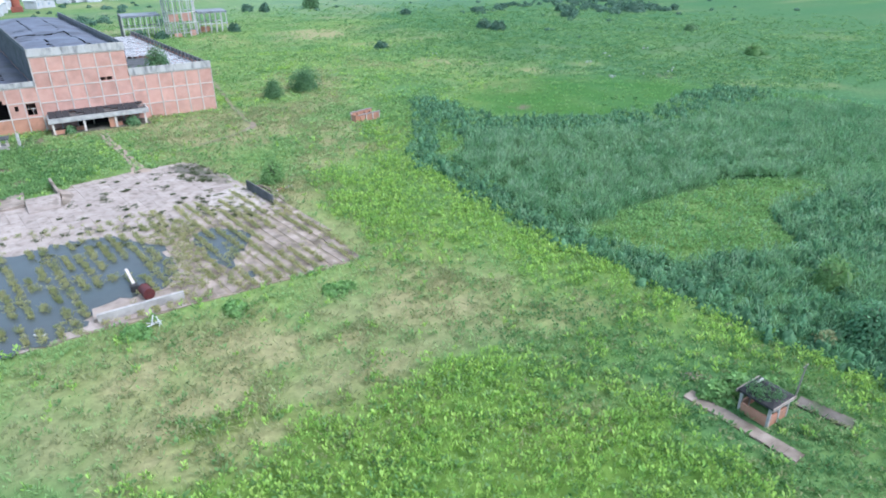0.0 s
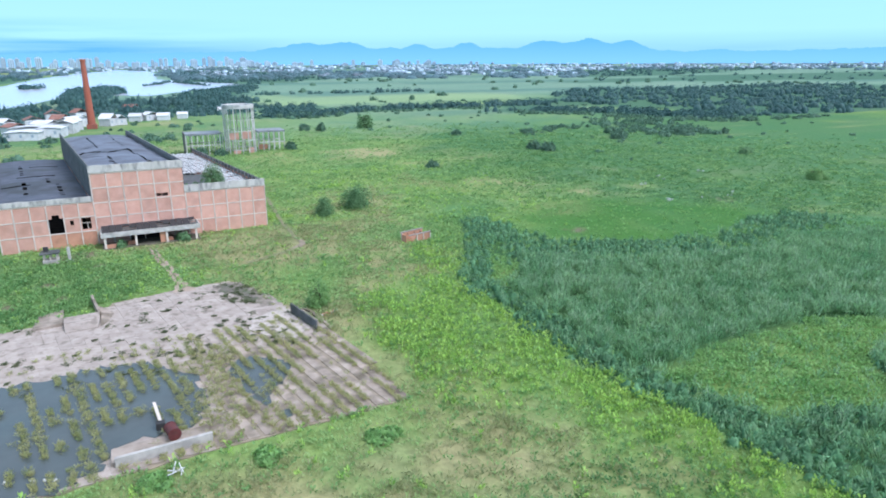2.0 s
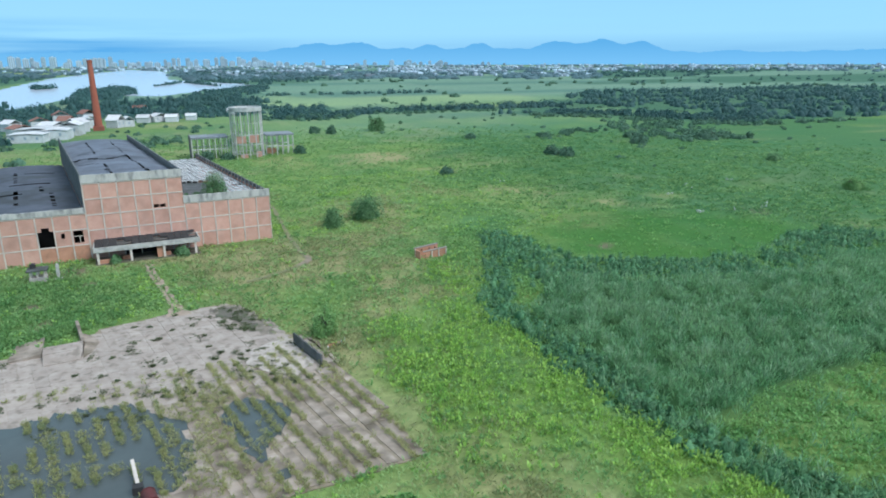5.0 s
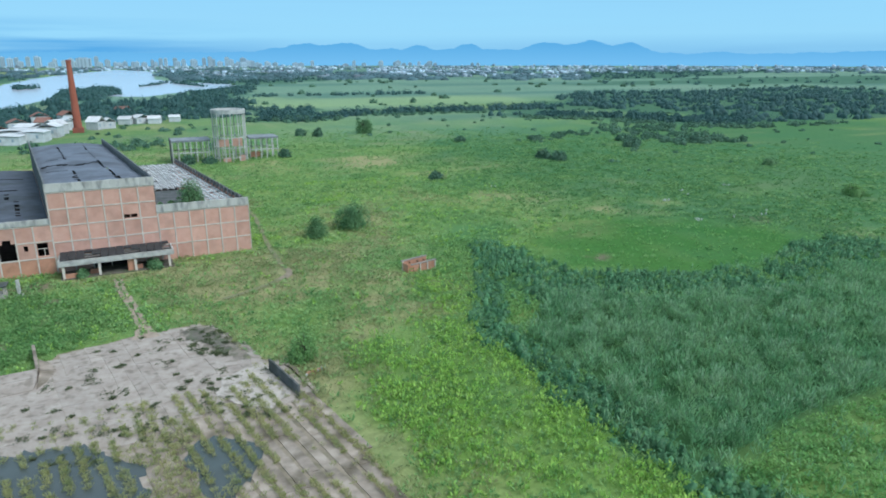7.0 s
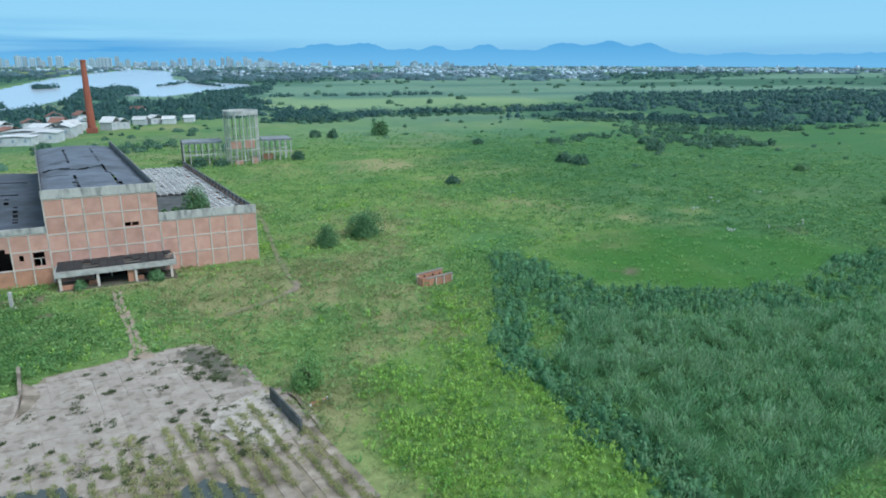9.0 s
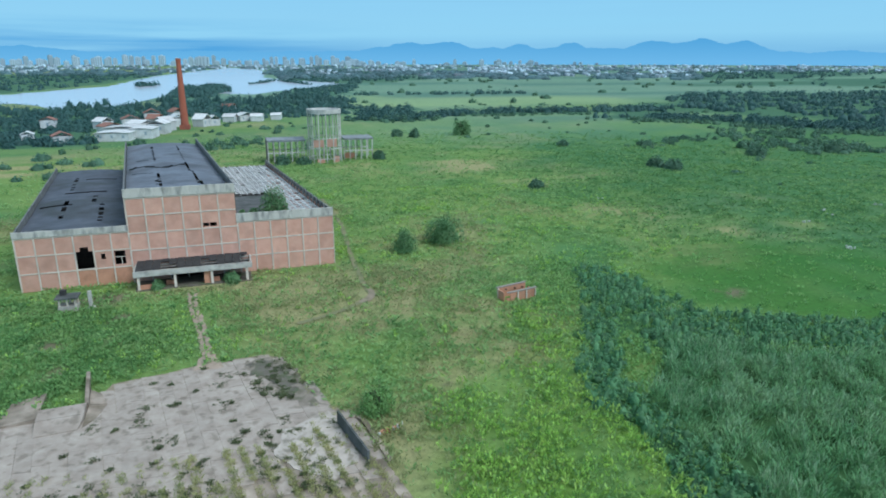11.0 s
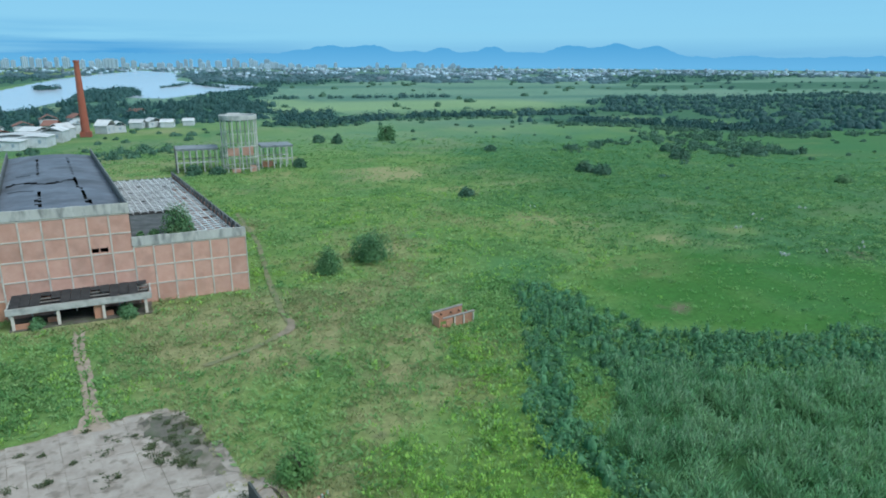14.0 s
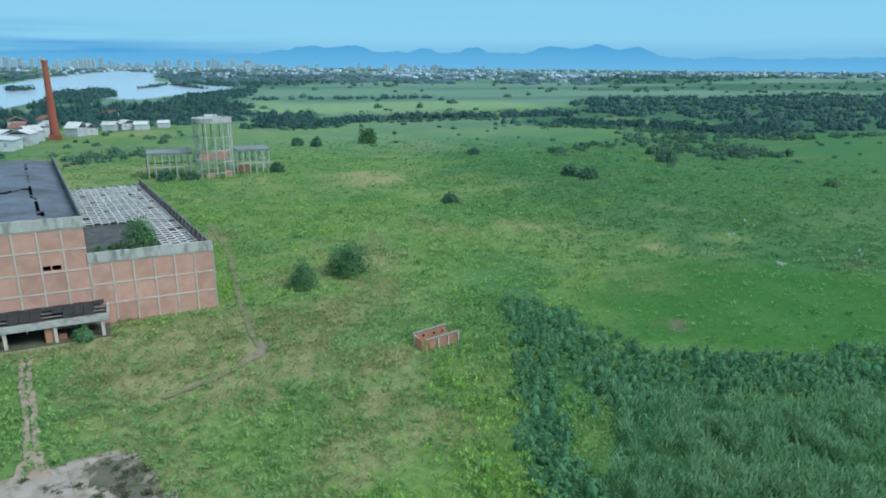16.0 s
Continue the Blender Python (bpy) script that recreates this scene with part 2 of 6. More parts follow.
RUT = mat("reddish_earth", (0.33, 0.25, 0.19), (0.44, 0.345, 0.27), 0.8, 0.95, 0.4, 4, (0.19, 0.165, 0.10), 0.7, 0.5)
TRODDEN = mat("trodden_grass", (0.17, 0.18, 0.085), (0.27, 0.245, 0.14), 0.8, 0.95, 0.4, 4, (0.10, 0.15, 0.06), 0.7, 0.7)
POOL = water_mat("still_pool_water", (0.06, 0.072, 0.066), 0.06, 0.05, 1.2)
# Pale lake base is painted-in sky reflection; water_mat lowers its specular.
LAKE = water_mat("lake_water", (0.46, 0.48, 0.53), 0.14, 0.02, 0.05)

LUSH = leaf_mat("broad_weed_leaves", (0.30, 0.50, 0.105), (0.49, 0.67, 0.165), (0.21, 0.41, 0.10), 0.3, island=0.35, glow=0.42)
MEADOW = leaf_mat("meadow_grass_blades", (0.24, 0.425, 0.145), (0.38, 0.52, 0.21), (0.20, 0.37, 0.125), 0.09, island=0.15, glow=0.45)
DRYGRASS = leaf_mat("dry_grass_blades", (0.28, 0.32, 0.14), (0.41, 0.42, 0.21), (0.20, 0.28, 0.11), 0.12, island=0.15, glow=0.45)
LOWGREEN = leaf_mat("low_green_leaves", (0.165, 0.335, 0.105), (0.27, 0.42, 0.15), (0.11, 0.26, 0.09), 0.1, island=0.22, glow=0.45)
DEEPGREEN = leaf_mat("deep_green_leaves", (0.10, 0.25, 0.08), (0.175, 0.33, 0.115), (0.065, 0.19, 0.07), 0.08, island=0.2, glow=0.4)
REED = leaf_mat("tall_grass_blades", (0.165, 0.355, 0.155), (0.31, 0.495, 0.245), (0.125, 0.305, 0.135), 0.12, island=0.4, glow=0.42)
SHRUB = leaf_mat("dark_shrub_leaves", (0.088, 0.235, 0.106), (0.18, 0.36, 0.172), (0.062, 0.178, 0.085), 0.25, island=0.35, glow=0.35)
TREE = leaf_mat("tree_leaves", (0.12, 0.25, 0.105), (0.21, 0.36, 0.155), (0.085, 0.19, 0.085), 0.2, island=0.2, glow=0.4)
# Blue of the air over distance is mixed into these two leaf colours.
FARTREE = leaf_mat("hazed_far_wood_leaves", (0.05, 0.125, 0.112), (0.07, 0.155, 0.135), (0.045, 0.112, 0.118), 0.03, island=0.09, glow=0.3)
FARSCRUB = leaf_mat("hazed_far_scrub_leaves", (0.085, 0.165, 0.185), (0.13, 0.215, 0.225), (0.08, 0.16, 0.175), 0.02, island=0.25, glow=0.25)
CLEARING = leaf_mat("clearing_weed_leaves", (0.19, 0.385, 0.12), (0.32, 0.50, 0.17), (0.14, 0.32, 0.105), 0.15, island=0.3, glow=0.45)
MIDSCRUB = leaf_mat("meadow_scrub_leaves", (0.075, 0.165, 0.10), (0.135, 0.25, 0.15), (0.06, 0.14, 0.095), 0.1, island=0.25, glow=0.3)
REED_PALE = leaf_mat("pale_reed_heads", (0.26, 0.43, 0.225), (0.43, 0.58, 0.35), (0.22, 0.39, 0.205), 0.3, island=0.3, glow=0.42)
BLOT = leaf_mat("dark_creeping_weeds", (0.085, 0.115, 0.05), (0.155, 0.18, 0.08), (0.075, 0.095, 0.05), 0.5, island=0.2, glow=0.3)
TUFT = leaf_mat("yellow_grass_tufts", (0.37, 0.385, 0.15), (0.52, 0.50, 0.24), (0.20, 0.28, 0.10), 0.3, island=0.15, glow=0.45)


# ---- mesh helpers ----
def box(bm, x0, x1, y0, y1, z0, z1, skew=0.0):
    vs = [bm.verts.new((x + skew * y, y, z)) for z in (z0, z1) for x, y in ((x0, y0), (x1, y0), (x1, y1), (x0, y1))]
    for f in ((3, 2, 1, 0), (4, 5, 6, 7), (0, 1, 5, 4), (1, 2, 6, 5), (2, 3, 7, 6), (3, 0, 4, 7)):
        bm.faces.new([vs[i] for i in f])
    return vs


def beam(bm, a, b, w, h=None):
    """A bar of rectangular section from a to b."""
    h = h or w
    a, b = Vector(a), Vector(b)
    d = (b - a).normalized()
    s = d.cross(Vector((0, 0, 1)))
    s = s.normalized() if s.length > 1e-3 else Vector((1, 0, 0))
    u = s.cross(d)
    vs = [bm.verts.new(p + s * (w / 2) * i + u * (h / 2) * j) for p in (a, b) for i, j in ((-1, -1), (1, -1), (1, 1), (-1, 1))]
    for f in ((3, 2, 1, 0), (4, 5, 6, 7), (0, 1, 5, 4), (1, 2, 6, 5), (2, 3, 7, 6), (3, 0, 4, 7)):
        bm.faces.new([vs[i] for i in f])


def tube(bm, a, b, r0, r1, n=10):
    a, b = Vector(a), Vector(b)
    q = (b - a).to_track_quat("Z", "Y")
    rings = [[bm.verts.new(p + q @ Vector((r * math.cos(k * math.tau / n), r * math.sin(k * math.tau / n), 0))) for k in range(n)] for p, r in ((a, r0), (b, r1))]
    for k in range(n):
        bm.faces.new((rings[0][k], rings[0][(k + 1) % n], rings[1][(k + 1) % n], rings[1][k]))
    bm.faces.new(rings[0][::-1])
    bm.faces.new(rings[1])


def part(name, bm, material, parent=None, label=""):
    me = bpy.data.meshes.new(name)
    bmesh.ops.recalc_face_normals(bm, faces=bm.faces)
    bm.to_mesh(me)
    bm.free()
    me.materials.append(material)
    ob = new(name, me)
    if parent:
        ob.parent = parent
    if label:
        tagged(ob, label)
    return ob


def thing(name, label, category, m=None, group="", kind=""):
    ob = new(name)
    if m is not None:
        ob.matrix_world = m
    return tagged(ob, label, category, group, kind)


def quick_mesh(name, verts, faces, material):
    """A mesh from numpy arrays: verts (n, 3), faces (m, k)."""
    me = bpy.data.meshes.new(name)
    verts, faces = np.asarray(verts, np.float32), np.asarray(faces, np.int32)
    m, k = faces.shape
    me.vertices.add(len(verts))
    me.vertices.foreach_set("co", verts.ravel())
    me.loops.add(m * k)
    me.loops.foreach_set("vertex_index", faces.ravel())
    me.polygons.add(m)
    me.polygons.foreach_set("loop_start", np.arange(0, m * k, k, dtype=np.int32))
    me.update(calc_edges=True)
    me.materials.append(material)
    return new(name, me)


rng = np.random.default_rng(7)


def vnoise(x, y, size, seed):
    """Smooth value noise, 0 to 1, with lumps of the given size."""
    lat = np.random.default_rng(seed).random((256, 256))
    u, v = np.asarray(x) / size + 500, np.asarray(y) / size + 500
    i, j = np.floor(u).astype(int), np.floor(v).astype(int)
    fu, fv = u - i, v - j
    fu, fv = fu * fu * (3 - 2 * fu), fv * fv * (3 - 2 * fv)
    i0, i1, j0, j1 = i % 256, (i + 1) % 256, j % 256, (j + 1) % 256
    return (lat[i0, j0] * (1 - fu) + lat[i1, j0] * fu) * (1 - fv) + (lat[i0, j1] * (1 - fu) + lat[i1, j1] * fu) * fv


def inside(x, y, poly):
    x, y = np.asarray(x), np.asarray(y)
    hit = np.zeros(x.shape, bool)
    for (xa, ya), (xb, yb) in zip(poly, poly[1:] + poly[:1]):
        cross = (ya > y) != (yb > y)
        hit ^= cross & (x < (xb - xa) * (y - ya) / ((yb - ya) or 1e-9) + xa)
    return hit


def near_line(x, y, line):
    """The distance to a polyline."""
    best = np.full(np.shape(x), 1e9)
    for (xa, ya), (xb, yb) in zip(line, line[1:]):
        dx, dy = xb - xa, yb - ya
        s = np.clip(((x - xa) * dx + (y - ya) * dy) / (dx * dx + dy * dy), 0, 1)
        best = np.minimum(best, np.hypot(x - xa - s * dx, y - ya - s * dy))
    return best


def leaf_quads(base, way, length, width, face=None, loose=0.7):
    """One pointed leaf for each base: verts and faces. face: which way the blades look, more or less."""
    n = len(base)
    turn = rng.normal(size=(n, 3))
    side = np.cross(way, turn if face is None else face + loose * turn)
    side /= np.linalg.norm(side, axis=1, keepdims=True) + 1e-9
    length, width = np.broadcast_to(length, n)[:, None], np.broadcast_to(width, n)[:, None]
    mid = base + way * length * 0.5
    mid[:, 2:] += length * 0.08
    v = np.stack([base, mid + side * width / 2, base + way * length, mid - side * width / 2], 1)
    return v.reshape(-1, 3), np.arange(4 * n).reshape(-1, 4)


def plants(px, py, leaves, height, spread, leaf_len, leaf_w, up, z=0.0):
    """Plants at px, py: each has some leaves about a stem."""
    n = len(px)
    k = np.repeat(np.arange(n), leaves)
    h = np.repeat(height * (0.6 + 0.8 * rng.random(n)), leaves)
    m = len(k)
    ang = rng.random(m) * math.tau
    f = rng.random(m)
    base = np.stack([px[k] + np.cos(ang) * spread * f * 0.5, py[k] + np.sin(ang) * spread * f * 0.5, z + h * (0.1 + 0.75 * rng.random(m))], 1)
    way = np.stack([np.cos(ang), np.sin(ang), up * (0.5 + rng.random(m))], 1)
    way /= np.linalg.norm(way, axis=1, keepdims=True)
    return leaf_quads(base, way, leaf_len * (0.6 + 0.8 * rng.random(m)), leaf_w * (0.7 + 0.6 * rng.random(m)), np.array([[0, 0, 1.0]]))


def scatter(n, x0, x1, y0, y1, keep):
    x, y = x0 + (x1 - x0) * rng.random(n), y0 + (y1 - y0) * rng.random(n)
    ok = rng.random(n) < keep(x, y)
    return x[ok], y[ok]


def crown_leaves(cx, cy, z0, height, radius, count, leaf, lobes=7, seed=0, wide=0.6):
    """Leaves of an uneven crown made of several lobes with gaps between them."""
    r = np.random.default_rng(seed)
    la = r.random(lobes) * math.tau
    lr = radius * (0.25 + 0.45 * r.random(lobes))
    lx, ly, lz = cx + np.cos(la) * lr, cy + np.sin(la) * lr, z0 + height * (0.3 + 0.45 * r.random(lobes))
    ls = radius * (0.3 + 0.3 * r.random(lobes))
    k = r.integers(0, lobes, count)
    d = r.normal(size=(count, 3))
    d /= np.linalg.norm(d, axis=1, keepdims=True)
    rad = ls[k] * (0.55 + 0.5 * r.random(count))
    base = np.stack([lx[k] + d[:, 0] * rad, ly[k] + d[:, 1] * rad, lz[k] + d[:, 2] * rad * height / (2.2 * radius)], 1)
    base[:, 2] = np.maximum(base[:, 2], z0 * 0.6 + 0.1)
    way = 0.45 * d + r.normal(size=(count, 3)) * 0.6
    way /= np.linalg.norm(way, axis=1, keepdims=True)
    return leaf_quads(base, way, leaf * (0.7 + 0.7 * r.random(count)), leaf * wide, d, 0.45)


def mounds(px, py, height, radius, lobes, leaves, leaf, seed, body=0.86, wide=0.75, low=0.0, rough=0.34):
    """Bushes and bushy trees: lobes with a dense closed inside, and leaves all over them down to the ground."""
    r = np.random.default_rng(seed)
    px, py = np.atleast_1d(px).astype(float), np.atleast_1d(py).astype(float)
    n = len(px)
    height, radius = np.broadcast_to(height, n), np.broadcast_to(radius, n)
    k = np.repeat(np.arange(n), lobes)
    m = len(k)
    a, q = r.random(m) * math.tau, np.sqrt(r.random(m)) * (0.62 if lobes > 1 else 0.0)
    cx, cy = px[k] + radius[k] * q * np.cos(a), py[k] + radius[k] * q * np.sin(a)
    rad = radius[k] * ((0.36 + 0.26 * r.random(m)) if lobes > 1 else 1.0)
    top = height[k] * ((0.55 + 0.45 * r.random(m)) * (1 - 0.35 * q) if lobes > 1 else 1.0)
    rows, around = 4, 8
    ang = np.radians(np.array([-8.0, 24.0, 52.0, 80.0]))[None, :, None]
    turn = (np.arange(around) / around * math.tau)[None, None, :] + r.random((m, 1, 1))
    wob = body * (0.97 - 0.5 * rough + rough * r.random((m, rows, around)))
    v = np.stack([cx[:, None, None] + rad[:, None, None] * np.cos(ang) * np.cos(turn) * wob,
                  cy[:, None, None] + rad[:, None, None] * np.cos(ang) * np.sin(turn) * wob,
                  top[:, None, None] * (low + (1 - low) * np.sin(ang) * wob) + 0 * turn], -1).reshape(-1, 3)
    i, j = np.meshgrid(np.arange(rows - 1), np.arange(around), indexing="ij")
    ring_f = np.stack([i * around + j, i * around + (j + 1) % around, (i + 1) * around + (j + 1) % around, (i + 1) * around + j], -1).reshape(-1, 4)
    t = (rows - 1) * around
    cap = np.array([(t, t + 1, t + 2, t + 3), (t, t + 3, t + 4, t + 7), (t + 4, t + 5, t + 6, t + 7)])
    f = (np.concatenate([ring_f, cap])[None] + (np.arange(m) * rows * around)[:, None, None]).reshape(-1, 4)
    kk = np.repeat(np.arange(m), leaves)
    d = r.normal(size=(len(kk), 3))
    d[:, 2] = np.abs(d[:, 2])
    d /= np.linalg.norm(d, axis=1, keepdims=True)
    g = 0.86 + 0.26 * r.random(len(kk))
    base = np.stack([cx[kk] + d[:, 0] * rad[kk] * g, cy[kk] + d[:, 1] * rad[kk] * g, top[kk] * (low + (1 - low) * d[:, 2] * g) + 0.05], 1)
    way = np.cross(d, r.normal(size=(len(kk), 3))) + 0.3 * d
    way /= np.linalg.norm(way, axis=1, keepdims=True)
    size = np.broadcast_to(leaf, n)[k][kk] * (0.7 + 0.6 * r.random(len(kk)))
    return joined([(v, f), leaf_quads(base, way, size, size * wide, d, 0.35)])


def jitter_grid(x0, x1, y0, y1, step, seed):
    """Points spaced evenly but for a jitter, so that neighbours leave gaps."""
    r = np.random.default_rng(seed)
    x, y = np.meshgrid(np.arange(x0, x1, step), np.arange(y0, y1, step), indexing="ij")
    return (x + step * 0.8 * (r.random(x.shape) - 0.5)).ravel(), (y + step * 0.8 * (r.random(y.shape) - 0.5)).ravel()


def picked(points, keep, seed):
    x, y = points
    ok = np.random.default_rng(seed).random(len(x)) < keep(x, y)
    return x[ok], y[ok]


def joined(chunks):
    vs, fs, at = [], [], 0
    for v, f in chunks:
        vs.append(v)
        fs.append(f + at)
        at += len(v)
    return np.concatenate(vs), np.concatenate(fs)


# ---- plan ----
SK = -0.103                                   # the long walls lean this much from square to the front
PADK = -0.205
PAD_POLY = [(-0.6, -89.2), (-1.3, -78.3), (-2.0, -71.9), (-3.0, -67.0), (-4.6, -62.0), (-5.6, -55.6), (-7.4, -53.0), (-8.8, -49.5), (-10.1, -44.0), (-12.2, -38.8), (-14.3, -37.8), (-22.0, -39.0), (-31.5, -41.2), (-33.2, -46.4), (-38.0, -47.0), (-62, -49.0), (-62, -93.5), (-39, -92.2), (-21.0, -90.4)]
FIELD_LEFT = [(43.5, -15.0), (37.8, -26.7), (34.0, -36.5), (29.4, -43.8), (23.4, -52.6), (22.6, -60.0), (22.4, -74.0), (23.2, -89.0), (24.8, -101.0), (25.8, -112.0), (27.2, -120.0), (28.6, -127.0), (30.5, -135.0), (36.5, -160.0)]
FIELD_TOP = [(40.0, -17.0), (43.0, -28.0), (50.0, -41.0), (60.0, -49.0), (72.0, -52.0), (86.0, -51.0), (98.0, -48.0), (108.0, -44.0), (116.0, -48.0)]
FIELD = FIELD_LEFT[:] + [(190.0, -160.0), (170.0, -100.0), (125.0, -58.0)] + FIELD_TOP[:0:-1]
OVAL = [(50, -24), (60, -13), (71, -7), (84, -8), (97, -14), (114, -28), (116, -46), (98, -50), (83, -51), (68, -50), (57, -47), (50, -40)]
REEDS = [(33, -54), (38, -50), (47, -55), (58, -60), (80, -62), (100, -59), (125, -70), (130, -92), (84, -98), (72, -95), (62, -89), (48, -93), (35, -92), (28, -92), (26, -80), (27, -66)]
LOWZONE = [(29, -94), (34, -93), (48, -94.5), (57, -94.5), (63, -90.5), (72, -97), (66, -105), (51, -110), (39, -112), (33, -110), (30, -103)]
WEEDPATCH = [(-5.9, -110.9), (0.7, -113.5), (3.3, -119.9), (8.3, -125.3), (11, -133), (9, -146), (-12, -146), (-30, -124), (-26, -117), (-22.5, -114.7), (-13.9, -117.3), (-8.5, -114.3)]
LEFTDARK = [(-56, -8), (-36, -8.5), (-32, -18), (-27, -25), (-24.5, -33), (-30, -41), (-46, -45), (-60, -46)]
SHRUB_COLUMN = [(43.5, -15), (37.8, -26.7), (34, -36.5), (29.9, -43.8), (24, -52.6), (23.3, -59), (23.1, -72), (23.8, -88), (25.4, -100), (27.6, -118), (29.4, -127), (37, -160), (42, -160), (33.4, -127), (30.6, -112), (28.6, -100), (27, -88), (26.4, -72), (27.4, -56.6), (29.8, -50.3), (35.8, -43), (40, -36), (47, -35), (49, -22)]
SHRUB_BAND = [(48, -34), (49, -41.5), (57, -48), (69, -50), (83, -52), (96, -51), (106, -46), (118, -45), (120, -56), (101, -57), (86, -60), (71, -59.5), (56, -57), (46, -55.5), (39, -54), (36, -49), (37, -42), (42, -34)]
POCKET = [(30, -50), (36, -43.5), (37, -50), (36, -54), (28, -61), (26, -57)]
BUILD_POLY = [(-54, -1), (1, -1), (-10, 73), (-64, 76)]
PATH_BACK = [(4.0, 60.0), (5.2, 30.0), (4.4, 15.6), (3.6, 3.8), (3.2, -12.0), (3.6, -20.2), (-2.3, -25.3), (-9.0, -28.5)]
PATH_FRONT = [(-24.8, -10.0), (-24.3, -16.0), (-22.3, -27.0), (-20.6, -39.6)]
LAKE_POLY = [(-420, 560), (-204, 530), (-147, 435), (-112, 505), (-95, 640), (-83, 700), (-45, 660), (-9, 640), (47, 765), (132, 900), (119, 1000), (70, 1120), (20, 1310), (40, 1900), (27, 2440), (-81, 2900), (-181, 1940), (-208, 1440), (-201, 915), (-260, 700), (-420, 640)]


WOODS = [([(391, 152), (329, 164), (322, 180), (340, 212), (332, 238), (302, 240), (318, 285), (285, 292), (262, 275), (225, 262), (202, 275), (258, 330), (330, 400), (430, 500), (500, 520), (620, 500), (800, 520), (930, 400), (700, 150)], 1050, 7.5),
         ([(228, 250), (268, 225), (284, 172), (312, 148), (340, 180), (300, 250), (255, 290)], 170, 4.0),
         ([(60, 318), (96, 306), (148, 325), (190, 325), (233, 320), (285, 312), (285, 332), (190, 342), (148, 342), (96, 330), (60, 345)], 120, 6.0),
         ([(42, 300), (74, 286), (105, 292), (100, 310), (60, 322)], 60, 4.0),
         ([(60, 330), (95, 330), (120, 400), (60, 420)], 45, 6.0),
         ([(85, 590), (285, 578), (290, 600), (88, 612)], 44, 6.0),
         ([(741, 975), (844, 953), (1175, 1049), (2274, 1682), (1472, 1736), (1030, 1392)], 260, 9.0),
         ([(-60, 385), (50, 375), (75, 480), (60, 560), (0, 545), (-50, 540), (-85, 520)], 140, 7.5),
         ([(-230, 400), (-150, 390), (-90, 420), (-100, 470), (-160, 410), (-230, 500)], 60, 9.0),
         ([(-230, 260), (-105, 240), (-80, 300), (-70, 360), (-150, 380), (-240, 370)], 100, 7.0),
         ([(-45, 325), (40, 335), (60, 370), (-55, 400)], 80, 7.0),
         ([(-175, 325), (-85, 312), (-50, 330), (-60, 420), (-100, 470), (-125, 430), (-160, 400)], 115, 6.5),
         ([(-130, 225), (-92, 232), (-98, 300), (-140, 300)], 44, 5.0),
         ([(-150, 205), (-86, 200), (-82, 218), (-100, 235), (-150, 240)], 44, 4.5),
         ([(-84, 590), (-52, 600), (-36, 700), (-34, 780), (-46, 880), (-92, 860), (-98, 700)], 190, 9.0),
         ([(-166, 900), (-143, 890), (-140, 950), (-160, 960)], 30, 7.0),
         ([(60, 560), (110, 700), (145, 890), (128, 885), (60, 745), (5, 640)], 130, 6.0),
         ([(-6, 930), (14, 1010), (34, 1110), (56, 1000), (78, 880), (84, 890), (60, 1020), (36, 1135), (8, 1030), (-10, 950)], 46, 5.5),
         ([(40, 745), (75, 735), (125, 860), (112, 870), (70, 765)], 40, 5.0),
         ([(-420, 700), (-270, 720), (-230, 1000), (-215, 1500), (-260, 1900), (-600, 1600)], 260, 9.0),
         ([(60, 1150), (140, 920), (330, 1150), (300, 2000), (60, 2000)], 330, 10.0),
         ([(600, 720), (1400, 520), (2000, 700), (1500, 1000), (800, 900)], 60, 7.0)]
SCRUB = [([(236, 192), (264, 168), (254, 120), (236, 90), (206, 94), (202, 130), (214, 165)], 120, 2.6),
         ([(165, 150), (200, 165), (205, 152), (170, 138)], 26, 1.8),
         ([(222, 260), (262, 226), (276, 176), (300, 150), (380, 140), (380, 130), (290, 138), (262, 165), (246, 220), (212, 250)], 120, 3.0),
         ([(42, 296), (70, 276), (110, 286), (105, 300), (60, 312)], 50, 3.0),
         ([(120, 318), (235, 312), (240, 300), (125, 305)], 40, 2.2),
         ([(-45, 190), (-20, 210), (0, 205), (-5, 190), (-35, 172)], 26, 2.6)]


OVAL_RIM = [(57, -20), (64, -13), (73, -9), (84, -11), (97, -16), (108, -24), (106, -30), (95, -24), (84, -20), (73, -19), (64, -22)]


